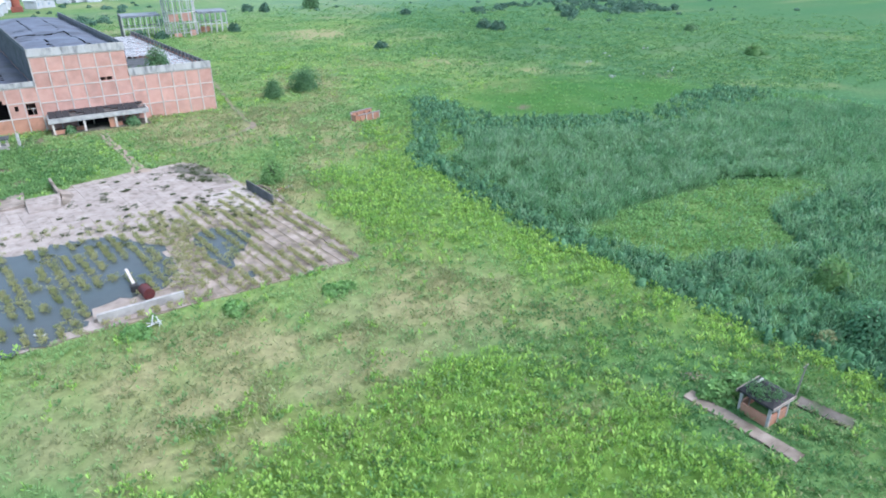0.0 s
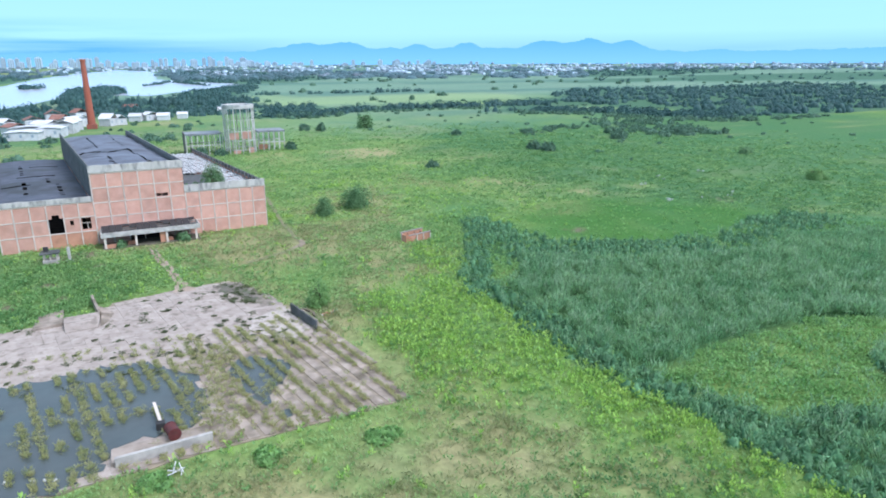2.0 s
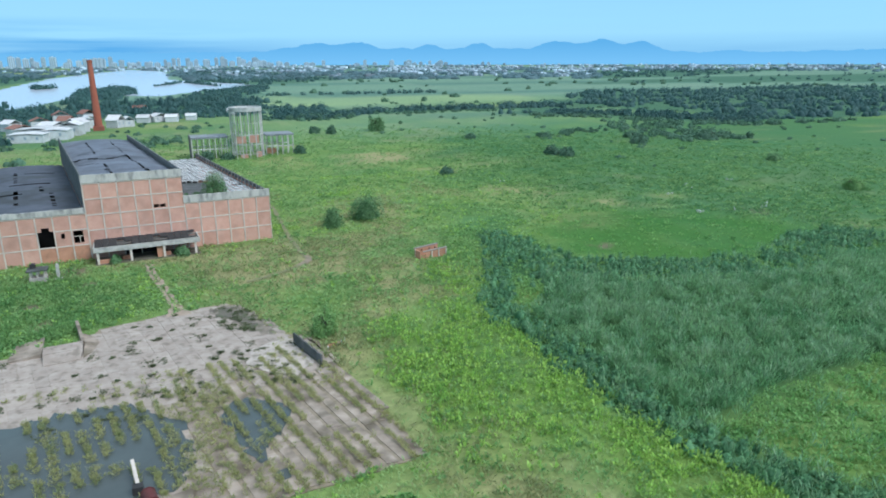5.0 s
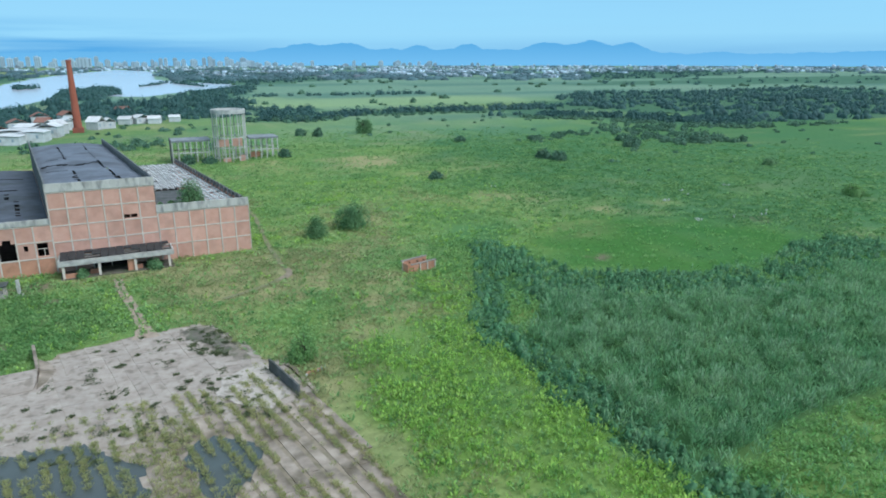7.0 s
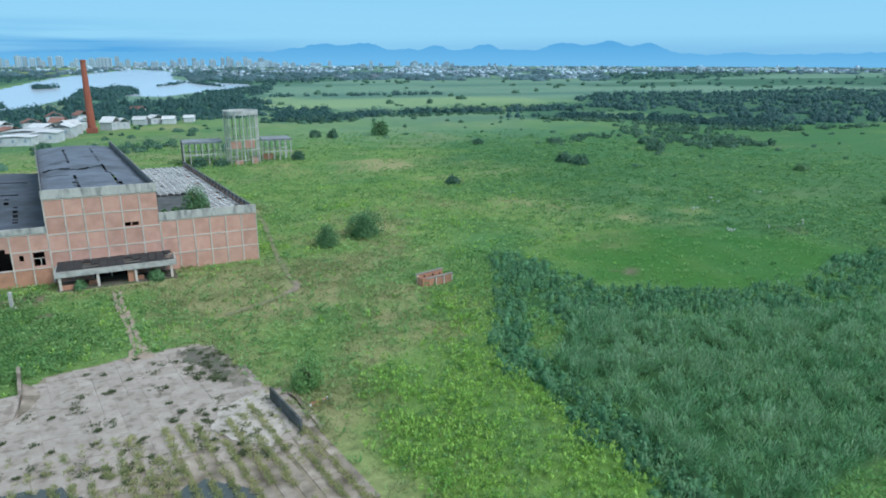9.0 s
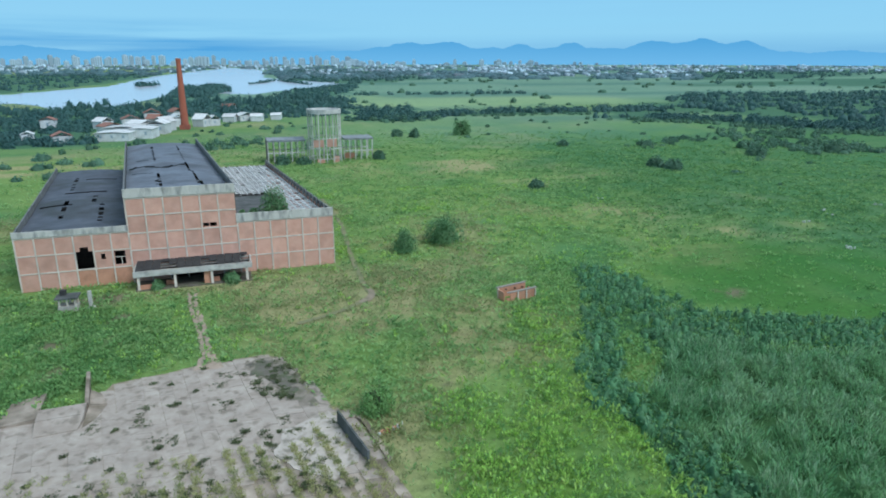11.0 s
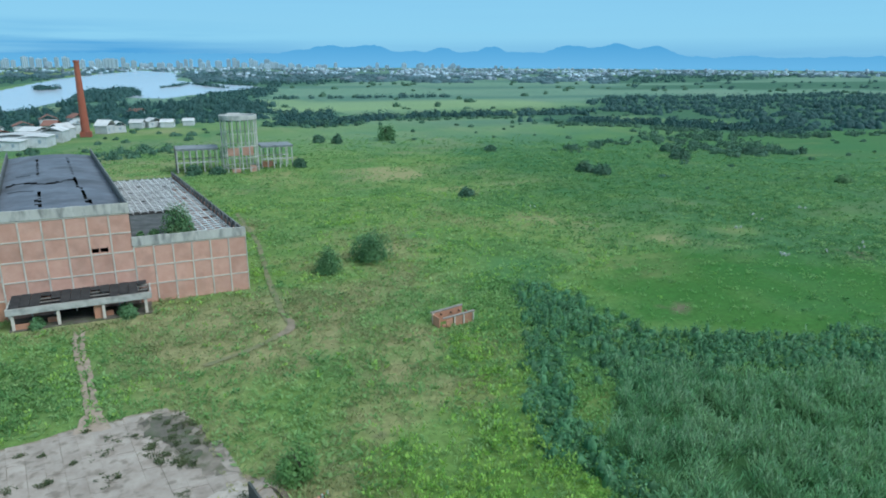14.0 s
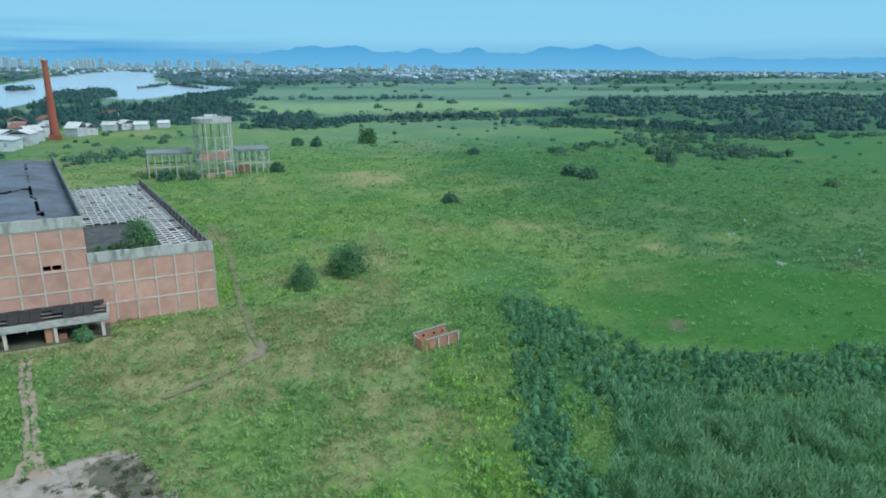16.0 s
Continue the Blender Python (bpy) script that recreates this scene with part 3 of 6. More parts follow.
def dryness(x, y):
    d = 0.9 * vnoise(x, y, 9, 3) * vnoise(x, y, 23, 4) + 0.25 * vnoise(x, y, 3.0, 5)
    d = d + 0.5 * np.clip((y + 30) / 40, 0, 1) * np.clip(2.0 * vnoise(x * 0.5, y, 26, 74) * vnoise(x * 0.45, y * 1.2, 9, 75) - 0.42, 0, 1)
    for cx, cy, r, a in ((18, -31, 5, 0.5), (13, -38, 5, 0.45), (10, -14, 7, 0.45), (19, -48, 4, 0.4), (30, 20, 9, 0.4), (8, -50, 5, 0.35), (-2, -12, 9, 0.55), (6, -24, 7, 0.5), (-8, -25, 9, 0.5), (-13, -17, 6, 0.4), (1, -33, 5, 0.3), (-14, -106, 12, 0.4), (-26, -108, 9, 0.4), (4, -100, 8, 0.35), (15, -112, 5, 0.3), (2, 44, 6, 0.5), (66, 106, 9, 0.4), (92, 112, 8, 0.4), (70, -28, 10, 0.3), (58, -36, 3, 0.5), (0, -60, 7, 0.3), (10, -90, 6, 0.2)):
        d = d + 1.3 * a * np.exp(-((x - cx) ** 2 + (y - cy) ** 2) / (r * r)) * (0.5 + vnoise(x, y, 2.5, 37))
    d = d * (1 - 0.6 * soft_zone(x, y, OVAL, 4.0)) + 0.9 * soft_zone(x, y, OVAL_RIM, 3.0) * np.clip(2.4 * vnoise(x * 0.6, y * 1.6, 5, 84) - 0.4, 0, 1)
    return d


def deepness(x, y):
    """The darker, deeper green meadow away from the factory."""
    a = 1.25 * np.clip((x - 58) / 75, 0, 1) * np.clip((260 - y) / 120, 0, 1) * np.clip((520 - x) / 200, 0, 1)
    a = a * (0.35 + 0.9 * vnoise(x, y, 11, 14) * (0.5 + vnoise(x, y * 2.2, 31, 15)))
    return a + 0.5 * soft_zone(x, y, LEFTDARK, 3.0) * (0.5 + 0.7 * vnoise(x, y, 4, 54)) + 0.3 * np.clip((y - 120) / 60, 0, 1) * np.clip((320 - y) / 60, 0, 1) * np.clip((80 - x) / 60, 0, 1) + 0.55 * np.exp(-(((x - 19) / 7) ** 2 + ((y + 133) / 8) ** 2))


def hazy_pasture(x, y):
    """Pale grazed paddocks in long strips beyond the meadow, distance haze painted into their tint."""
    return np.clip((y - 140) / 170, 0, 1) * np.clip((x + 40) / 120 + np.clip((y - 330) / 60, 0, 1), 0.25, 1) * np.maximum(np.clip((380 - x) / 220, 0.1, 1), np.clip((y - 300) / 150, 0, 1)) * np.clip(0.35 + 0.45 * np.clip((y - 350) / 150, 0, 1) + 1.1 * vnoise(x * 0.35, y, 90, 25) + 0.4 * (vnoise(x * 0.3, y, 22, 26) - 0.5), 0, 1)


def hazy_strips(x, y):
    """Darker strips between the paddocks, their bluish tint painted in for distance haze."""
    return np.clip((y - 150) / 200, 0, 1) * np.clip(3.2 * (vnoise(x * 0.25, y, 55, 27) - 0.56), 0, 0.9)


def bent(x, y, poly, amount=5.0):
    """Inside a zone whose border wanders."""
    return inside(x + amount * 2 * (vnoise(x, y, 7, 28) - 0.5) + amount * 0.8 * (vnoise(x, y, 2.5, 29) - 0.5), y + amount * 2 * (vnoise(x, y, 8, 30) - 0.5), poly)


def soft_zone(x, y, poly, blur):
    """1 inside a zone, fading over its wandering border."""
    return sum(bent(x + blur * math.cos(k * 0.9), y + blur * math.sin(k * 0.9), poly, blur) / 7.0 for k in range(7))


def earthiness(x, y):
    """Bare reddish spots among the grass."""
    d = np.clip(vnoise(x, y, 2.2, 16) - 0.74, 0, 1) * 3.0 * vnoise(x, y, 15, 17)
    for cx, cy, r, a in ((-16, -40.5, 4, 0.8), (61.5, -34, 4.6, 0.66), (47, -38, 2.4, 0.8), (7, -59, 1.2, 0.7), (6.5, -52, 1.2, 0.7), (-45, -10, 5, 0.7), (-37, -9.5, 4.5, 0.9), (-34, -19, 3, 0.7), (-34, -29, 3.2, 0.9), (-42, -27.6, 2.8, 0.9), (-39.5, -36, 2.6, 0.9), (-48, -36, 5, 0.8), (-52, -20, 6, 0.4), (99, -78, 4, 0.8), (118, -24, 5, 0.7), (44, -14, 2, 0.6)):
        d = d + a * np.exp(-((x - cx) ** 2 + (y - cy) ** 2) / (r * r)) * (0.4 + vnoise(x, y, 1.8, 18))
    return d


def lushness(x, y):
    edge = near_line(x, y, FIELD_LEFT[3:])
    a = np.exp(-(edge / (2.5 + 6 * vnoise(x, y, 10, 34))) ** 2) * (y > -140) * np.clip((-38 - y) / 30, 0.2, 1) * (0.1 + 1.4 * vnoise(x, y, 2.4, 13) * (0.35 + vnoise(x, y, 6.5, 35)))
    a = a + 1.5 * soft_zone(x, y, WEEDPATCH, 4.0) * np.clip(2.4 * vnoise(x, y, 5, 55) - 0.1, 0.4, 1.4)
    a = a + 0.7 * np.exp(-(((x - 12) / 10) ** 2 + ((y + 76) / 20) ** 2)) * (0.4 + 0.9 * vnoise(x, y, 5, 61)) + 0.6 * np.exp(-(((x + 34) / 14) ** 2 + ((y + 106) / 7) ** 2)) * vnoise(x, y, 4, 62)
    a = a + 0.9 * np.exp(-(((x - 24) / 4) ** 2 + ((y + 37.5) / 4) ** 2)) + 0.3 * np.exp(-(((x - 22) / 9) ** 2 + ((y + 46) / 7) ** 2)) + 0.12 * np.exp(-(((x + 28) / 10) ** 2 + ((y + 27) / 8) ** 2))
    a = a + 0.5 * np.exp(-(((x - 14) / 7) ** 2 + ((y + 118) / 7) ** 2)) * vnoise(x, y, 3, 85)
    a = a + 0.9 * np.exp(-(((x - 5) / 4.5) ** 2 + ((y + 73) / 12) ** 2)) * (0.4 + 0.8 * vnoise(x, y, 3, 81)) + 0.75 * soft_zone(x, y, [(120, 178), (205, 180), (267, 200), (310, 236), (290, 258), (230, 250), (150, 232)], 8.0) + 0.6 * soft_zone(x, y, [(300, 148), (370, 138), (520, 138), (500, 96), (315, 105)], 8.0)
    return a * (0.4 + vnoise(x, y, 6, 11)) + 0.4 * vnoise(x, y, 14, 12) * vnoise(x, y, 4, 19)


# ---- ground: one sheet to the horizon ----
def ticks(a, b, fine, far0, far1, grow=1.13):
    out = list(np.arange(a, b + 0.01, fine))
    s = fine
    while out[-1] < far1:
        s *= grow
        out.append(out[-1] + s)
    s = fine
    while out[0] > far0:
        s *= grow
        out.insert(0, out[0] - s)
    return np.array(out)


gx, gy = ticks(-75, 150, 1.0, -4900, 4900), ticks(-150, 130, 1.0, -1500, 4900)
GX, GY = np.meshgrid(gx, gy, indexing="ij")
relief = 0.22 * (vnoise(GX, GY, 5, 21) - 0.5) + 0.3 * (vnoise(GX, GY, 17, 22) - 0.5)
flat = inside(GX, GY, [(-70, -96), (2, -96), (-8, -34), (-70, -34)]) | inside(GX, GY, [(-60, -8), (4, -8), (-6, 80), (-75, 80)]) | (GY > 150) | (np.abs(GX) > 300)
relief = np.where(flat | (near_line(GX, GY, PATH_BACK) < 2.2), 0.0, relief) - 0.05
gi = np.arange(GX.size).reshape(GX.shape)
ground = quick_mesh("ground", np.stack([GX, GY, relief], -1).reshape(-1, 3), np.stack([gi[:-1, :-1], gi[1:, :-1], gi[1:, 1:], gi[:-1, 1:]], -1).reshape(-1, 4), DIRT)
tagged(ground, "wide flat green meadow with dry and lush patches", "ground", kind="structure")
for key, values in (("dry", dryness(GX, GY)), ("lush", lushness(GX, GY)), ("field", bent(GX, GY, FIELD, 2.4) * (1.0 - soft_zone(GX, GY, LOWZONE, 3.0)) * (1.0 - inside(GX, GY, POCKET))), ("deep", deepness(GX, GY)), ("oval", sum(bent(GX + 5 * math.cos(k), GY + 4 * math.sin(k), OVAL, 4.0) * 0.143 for k in range(7)) * (0.55 + 0.5 * vnoise(GX, GY, 7, 24))), ("earth", earthiness(GX, GY)), ("hazy_pasture", hazy_pasture(GX, GY)), ("hazy_strips", hazy_strips(GX, GY)), ("hay", soft_zone(GX, GY, [(66, 400), (320, 395), (350, 500), (110, 560), (66, 575)], 6.0) * (0.6 + 0.5 * vnoise(GX * 0.3, GY, 30, 77))), ("wood", sum(inside(GX, GY, poly) * 1.0 for poly, _, _ in WOODS))):
    ground.data.attributes.new(key, "FLOAT", "POINT").data.foreach_set("value", values.astype(np.float32).ravel())


def ground_material():
    m = mat("meadow", (0.122, 0.218, 0.056), (0.205, 0.292, 0.088), 0.09, 0.95, 0.7, 3.0, (0.08, 0.19, 0.068), 0.03, 0.8)
    t = m.node_tree
    p = t.nodes["Principled BSDF"]
    src = p.inputs["Base Color"].links[0].from_socket
    fine = t.nodes.new("ShaderNodeTexNoise")
    fine.inputs["Scale"].default_value, fine.inputs["Detail"].default_value, fine.inputs["Roughness"].default_value = 1.1, 12.0, 0.8
    co = t.nodes.new("ShaderNodeTexCoord")
    link_nodes(t, co, "Object", fine, "Vector")
    fr = t.nodes.new("ShaderNodeMapRange")
    fr.inputs["From Min"].default_value, fr.inputs["From Max"].default_value = 0.3, 0.7
    fr.inputs["To Min"].default_value, fr.inputs["To Max"].default_value = 0.6, 1.38
    link_nodes(t, fine, "Fac", fr, "Value")
    # wood: dark undergrowth tone, also standing in for shade between the crowns
    for key, col, lo, hi in (("dry", (0.33, 0.30, 0.15), 0.36, 1.0), ("lush", (0.14, 0.25, 0.045), 0.25, 0.9), ("field", (0.05, 0.125, 0.05), 0.2, 0.8), ("deep", (0.066, 0.168, 0.066), 0.1, 0.75), ("oval", (0.05, 0.15, 0.03), 0.1, 0.9), ("earth", (0.185, 0.148, 0.105), 0.35, 0.85), ("hazy_pasture", (0.17, 0.28, 0.205), 0.0, 1.0), ("hazy_strips", (0.085, 0.175, 0.135), 0.0, 1.0), ("hay", (0.26, 0.36, 0.17), 0.0, 1.0), ("wood", (0.06, 0.14, 0.085), 0.0, 1.0)):
        at = t.nodes.new("ShaderNodeAttribute")
        at.attribute_name = key
        mr = t.nodes.new("ShaderNodeMapRange")
        mr.inputs["From Min"].default_value, mr.inputs["From Max"].default_value = lo, hi
        mr.inputs["To Max"].default_value = 0.85
        link_nodes(t, at, "Fac", mr, "Value")
        mx = t.nodes.new("ShaderNodeMixRGB")
        mx.inputs["Color2"].default_value = (*col, 1)
        link_nodes(t, mr, "Result", mx, "Fac")
        t.links.new(src, mx.inputs["Color1"])
        src = mx.outputs["Color"]
    p.inputs["Specular IOR Level"].default_value = 0.08
    hs = t.nodes.new("ShaderNodeHueSaturation")
    link_nodes(t, fr, "Result", hs, "Value")
    t.links.new(src, hs.inputs["Color"])
    t.links.new(hs.outputs["Color"], p.inputs["Base Color"])
    return m


ground.data.materials[0] = ground_material()


def sheet(name, poly, z, material, label, category, thick=0.0, wobble=0.0, seed=1, step=2.0):
    """A flat shape on the ground with an uneven edge."""
    pts = []
    for (xa, ya), (xb, yb) in zip(poly, poly[1:] + poly[:1]):
        n = max(1, int(math.hypot(xb - xa, yb - ya) / step))
        pts += [(xa + (xb - xa) * i / n, ya + (yb - ya) * i / n) for i in range(n)]
    r = random.Random(seed)
    bm = bmesh.new()
    vs = [bm.verts.new((x + wobble * (r.random() - 0.5), y + wobble * (r.random() - 0.5), z)) for x, y in pts]
    f = bm.faces.new(vs)
    if thick:
        got = bmesh.ops.extrude_face_region(bm, geom=[f])
        for g in got["geom"]:
            if isinstance(g, bmesh.types.BMVert):
                g.co.z -= thick
    bmesh.ops.triangulate(bm, faces=[f for f in bm.faces if len(f.verts) > 4])
    return tagged(part(name, bm, material), label, category, kind="structure")


sheet("lake_water", LAKE_POLY, 0.15, LAKE, "calm pale lake with the reflected sky put into its colour", "lake", wobble=12, step=30, seed=4)


def track(name, line, width, label, seed, material):
    """A trodden path with ragged edges."""
    r = random.Random(seed)
    pts = []
    for (xa, ya), (xb, yb) in zip(line, line[1:]):
        n = max(1, int(math.hypot(xb - xa, yb - ya) / 0.7))
        pts += [Vector((xa + (xb - xa) * i / n, ya + (yb - ya) * i / n)) for i in range(n)]
    pts.append(Vector(line[-1]))
    bm = bmesh.new()
    rows = []
    for i, p in enumerate(pts):
        d = (pts[min(i + 2, len(pts) - 1)] - pts[max(i - 2, 0)]).normalized()
        s = Vector((-d.y, d.x))
        w = width * (0.7 + 0.5 * r.random())
        c = p + s * (r.random() - 0.5) * 0.3
        rows.append([bm.verts.new((*(c + s * w / 2), 0.12)), bm.verts.new((*(c - s * w / 2), 0.12))])
    for a, b in zip(rows, rows[1:]):
        bm.faces.new((a[0], a[1], b[1], b[0]))
    return tagged(part(name, bm, material), label, "path", kind="structure")


track("footpath", PATH_BACK, 0.95, "narrow trodden earth path through the meadow", 3, TRODDEN)
for side_step, seed in ((-0.42, 4), (0.42, 14)):
    track("wheel_rut", [(x + side_step, y) for x, y in PATH_FRONT], 0.66, "worn earth wheel rut between the pad and the canopy", seed, RUT)
sheet("bare_patch", [(1.2, -22.9), (2.6, -22.2), (3.9, -20.7), (4.4, -18.2), (3.9, -15.2), (3.2, -16.5), (3.1, -19.4), (1.0, -21.9)], 0.14, DIRT, "bare trampled earth at the bend of the path", "bare earth", wobble=0.4, step=0.8, seed=5)
sheet("bare_patch", [(-19.0, -40.5), (-22.5, -40.5), (-22.0, -36.5), (-20.9, -33.0), (-20.2, -36.0)], 0.13, RUT, "bare reddish earth where the path meets the pad", "bare earth", wobble=0.4, step=0.8, seed=6)

# ---- factory ----
factory = thing("factory_building", "abandoned brick factory with a concrete frame and collapsing roofs", "building", pose(0, 0, 0, 0, 0, 2.6))
BAY_M, BAY_R = 17.75 / 6, 17.0 / 6


def facade(x0, bays, bay, bands, top, parapet_top, openings, roof_depth):
    """One wing's front: frame, brick panels, parapet. openings: {(bay, row): (u0, u1, z0, z1)} cut through a panel."""
    levels = [0.0] + bands + [top]
    bm = bmesh.new()
    for i in range(bays + 1):
        x = x0 + i * bay
        if i < bays or x > -1:
            w = 0.105
            box(bm, x - w, x + w if x < -0.2 else 0.0, -0.08, 0.3, 0, top)
    for z in bands + [top - 0.02]:
        for i in range(bays):
            if openings.get((i, "open_band")) == z:
                continue
            box(bm, x0 + i * bay + 0.12, x0 + (i + 1) * bay - 0.12, -0.05, 0.3, z - 0.1, z + 0.1)
    frame_ob = part("facade_frame", bm, FRAME, factory, "pale concrete pilasters and bands")
    for i in range(bays):
        for j in range(len(levels) - 1):
            xa, xb, za, zb = x0 + i * bay + 0.12, x0 + (i + 1) * bay - 0.12, levels[j] + (0.1 if j else 0), levels[j + 1] - 0.1
            bm = bmesh.new()
            hole = openings.get((i, j))
            raw = hole is not None and hole[0] == "raw"
            if hole is None or raw:
                box(bm, xa, xb, 0.02, 0.24, za, zb)
            else:
                u0, u1, v0, v1 = xa + hole[0] * (xb - xa), xa + hole[1] * (xb - xa), za + hole[2] * (zb - za), za + hole[3] * (zb - za)
                for q in ((xa, u0, za, zb), (u1, xb, za, zb), (u0, u1, za, v0), (u0, u1, v1, zb)):
                    if q[1] - q[0] > 0.02 and q[3] - q[2] > 0.02:
                        box(bm, q[0], q[1], 0.02, 0.24, q[2], q[3])
            if len(bm.verts):
                part("brick_panel", bm, BRICK_RAW if raw else BRICK, frame_ob)
            else:
                bm.free()
    bm = bmesh.new()
    n, rows = 24, []
    for i in range(n + 1):
        x = x0 - 0.16 + (bays * bay + 0.16) * i / n
        h = parapet_top + 0.14 * (float(vnoise(i, x0, 2.0, 31)) - 0.5)
        rows.append([bm.verts.new(q) for q in ((x, -0.14, top + 0.11), (x, -0.14, h), (x, 0.2, h), (x, 0.2, top + 0.11))])
    for a, c in zip(rows, rows[1:]):
        for k in range(4):
            bm.faces.new((a[k], c[k], c[(k + 1) % 4], a[(k + 1) % 4]))
    bm.faces.new(rows[0])
    bm.faces.new(rows[-1][::-1])
    part("parapet", bm, PARAPET, factory, "black-stained pale concrete parapet")


facade(-17.0, 6, BAY_R, [3.05, 6.1], 9.35, 10.9, {}, 68)
facade(-34.75, 6, BAY_M, [2.7, 5.7, 8.7, 11.75], 14.75, 16.35, {(3, 3): (0.93, 1.0, 0.02, 0.02), (4, 3): (0.02, 0.85, 0.05, 0.3), (2, 0): (0.0, 1.0, 0.0, 0.8), (3, 0): (0.0, 1.0, 0.0, 0.8)}, 75)
facade(-51.8, 6, 17.05 / 6, [3.05, 6.1], 9.1, 10.2, {(3, 1): (0.0, 1.0, 0.0, 1.0), (3, "open_band"): 6.1, (3, 2): (0.25, 0.75, 0.0, 0.26), (3, 0): ("raw",), (4, 1): (0.35, 0.6, 0.5, 0.85), (4, 0): ("raw",), (5, 1): (0.05, 0.7, 0.12, 0.95), (5, 0): ("raw",)}, 72)


def side(x, y0, y1, z0, z1, material, name="side_wall", t=0.3, label=""):
    bm = bmesh.new()
    box(bm, x - t / 2, x + t / 2, y0, y1, z0, z1, SK)
    return part(name, bm, material, factory, label)


side(-0.16, 0.35, 68, 0, 9.6, BRICK)
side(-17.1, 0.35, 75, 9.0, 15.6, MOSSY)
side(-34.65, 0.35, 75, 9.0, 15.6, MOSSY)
side(-51.6, 0.35, 72, 0, 9.4, GREYWALL)
side(-17.1, 0.35, 68, 0, 8.9, BRICK)
side(-34.65, 0.35, 72, 0, 8.9, BRICK)
for x, y1, z0, z1 in ((-0.14, 68, 9.65, 10.5), (-17.1, 75, 15.6, 16.3), (-34.65, 75, 15.6, 16.3), (-51.6, 72, 9.45, 10.15)):
    side(x, 0.35, y1, z0, z1, GREYWALL, "side_parapet", 0.24, "rain-blackened concrete parapet")
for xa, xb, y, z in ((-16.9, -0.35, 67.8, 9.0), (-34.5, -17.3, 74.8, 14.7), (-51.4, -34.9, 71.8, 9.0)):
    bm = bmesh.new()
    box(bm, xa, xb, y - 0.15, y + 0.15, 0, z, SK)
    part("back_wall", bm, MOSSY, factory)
bm = bmesh.new()
box(bm, -51.4, -17.4, 0.5, 71.5, 0.02, 0.1, SK)
part("floor_slab", bm, DARK, factory)
for xa, xb, za, zb in ((-37.35, -35.3, 4.75, 4.85), (-36.35, -36.25, 3.5, 4.75)):
    bm = bmesh.new()
    box(bm, xa, xb, 0.1, 0.2, za, zb)
    part("window_bar", bm, FRAME, factory, "pale bar in a broken window")
# posts along the ruined wing's parapet
for k in range(23):
    bm = bmesh.new()
    y = 1.5 + k * 2.9
    box(bm, -0.62 + SK * y, -0.34 + SK * y, y - 0.14, y + 0.14, 8.2, 10.75)
    part("parapet_post", bm, GREYWALL, factory)


def roof(x0, x1, y1, z, rise, material, holes, seed, nx=20, step=1.25):
    """A low arched roof of sheets with missing pieces and lifted rows."""
    r = random.Random(seed)
    ny = int((y1 - 0.4) / step)
    bm = bmesh.new()
    grid = {}

    def vert(i, j, dz):
        key = (i, j, dz > 0)
        if key not in grid:
            u = i / nx
            y = 0.4 + j * step
            x = x0 + (x1 - x0) * u
            zz = z + rise * (1 - (2 * u - 1) ** 2) + 0.10 * math.sin(j * 0.35 + 2.5 * u) + dz
            grid[key] = bm.verts.new((x + SK * y, y, zz))
        return grid[key]

    for i in range(nx):
        for j in range(ny):
            if (i, j) in holes:
                continue
            lift = 0.0
            bm.faces.new((vert(i, j, lift), vert(i + 1, j, lift), vert(i + 1, j + 1, lift), vert(i, j + 1, lift)))
    ob = part("roof", bm, material, factory)
    sol = ob.modifiers.new("thickness", "SOLIDIFY")
    sol.thickness = 0.06
    for k in range(int(y1 / 6)):
        bm = bmesh.new()
        y = 3 + 6 * k
        beam(bm, (x0 + SK * y, y, z - 0.5), (x1 + SK * y, y, z - 0.5), 0.3, 0.6)
        part("roof_truss", bm, DARK, factory)
    return ob


def hole_rows(rows, seed):
    r = random.Random(seed)
    out = set()
    for i, j0, j1, chance in rows:
        for j in range(j0, j1):
            if r.random() < chance:
                out.add((i, j))
    return out


m_holes = hole_rows([(24, 7, 26, 0.8), (25, 8, 12, 0.5), (23, 26, 40, 0.7), (23, 40, 78, 0.5), (11, 7, 24, 0.75), (10, 10, 16, 0.5), (11, 44, 78, 0.5)], 2)
for i in range(1, 24):
    w = 33 + round(1.8 * math.sin(i * 0.33))
    m_holes |= {(i, w)} | ({(i, w + 1)} if i % 7 < 4 else set())
m_holes |= {(i, 25 + round(1.2 * math.sin(i * 0.5))) for i in range(2, 10)} | {(i, 46) for i in range(4, 9)}
roof(-34.45, -17.3, 74.6, 14.75, 0.75, ROOFING, m_holes, 3, 34, 0.9)
l_holes = hole_rows([(6, 4, 24, 0.5), (14, 6, 22, 0.5), (12, 14, 30, 0.2), (6, 28, 50, 0.3)], 5)
l_holes |= {(i, 30) for i in range(5, 15)} | {(i, 19) for i in range(1, 8)} | {(i, 44) for i in range(9, 17)}
roof(-51.4, -34.9, 71.6, 9.0, 0.5, ROOFING_DARK, l_holes, 6)

# the ruined wing: bare pale beams and rows of filler blocks over an overgrown floor
def ruin_beam(x, y0, y1, name="roof_beam"):
    bm = bmesh.new()
    beam(bm, (x + SK * y0, y0, 9.0), (x + SK * y1, y1, 9.0), 0.15, 0.4)
    part(name, bm, BEAM, factory)


for k in range(13):
    x = -16.5 + k * 1.32
    ruin_beam(x, 27.0 if x < -7 else 1.0, 67.5)
block_r = random.Random(77)
bm = bmesh.new()
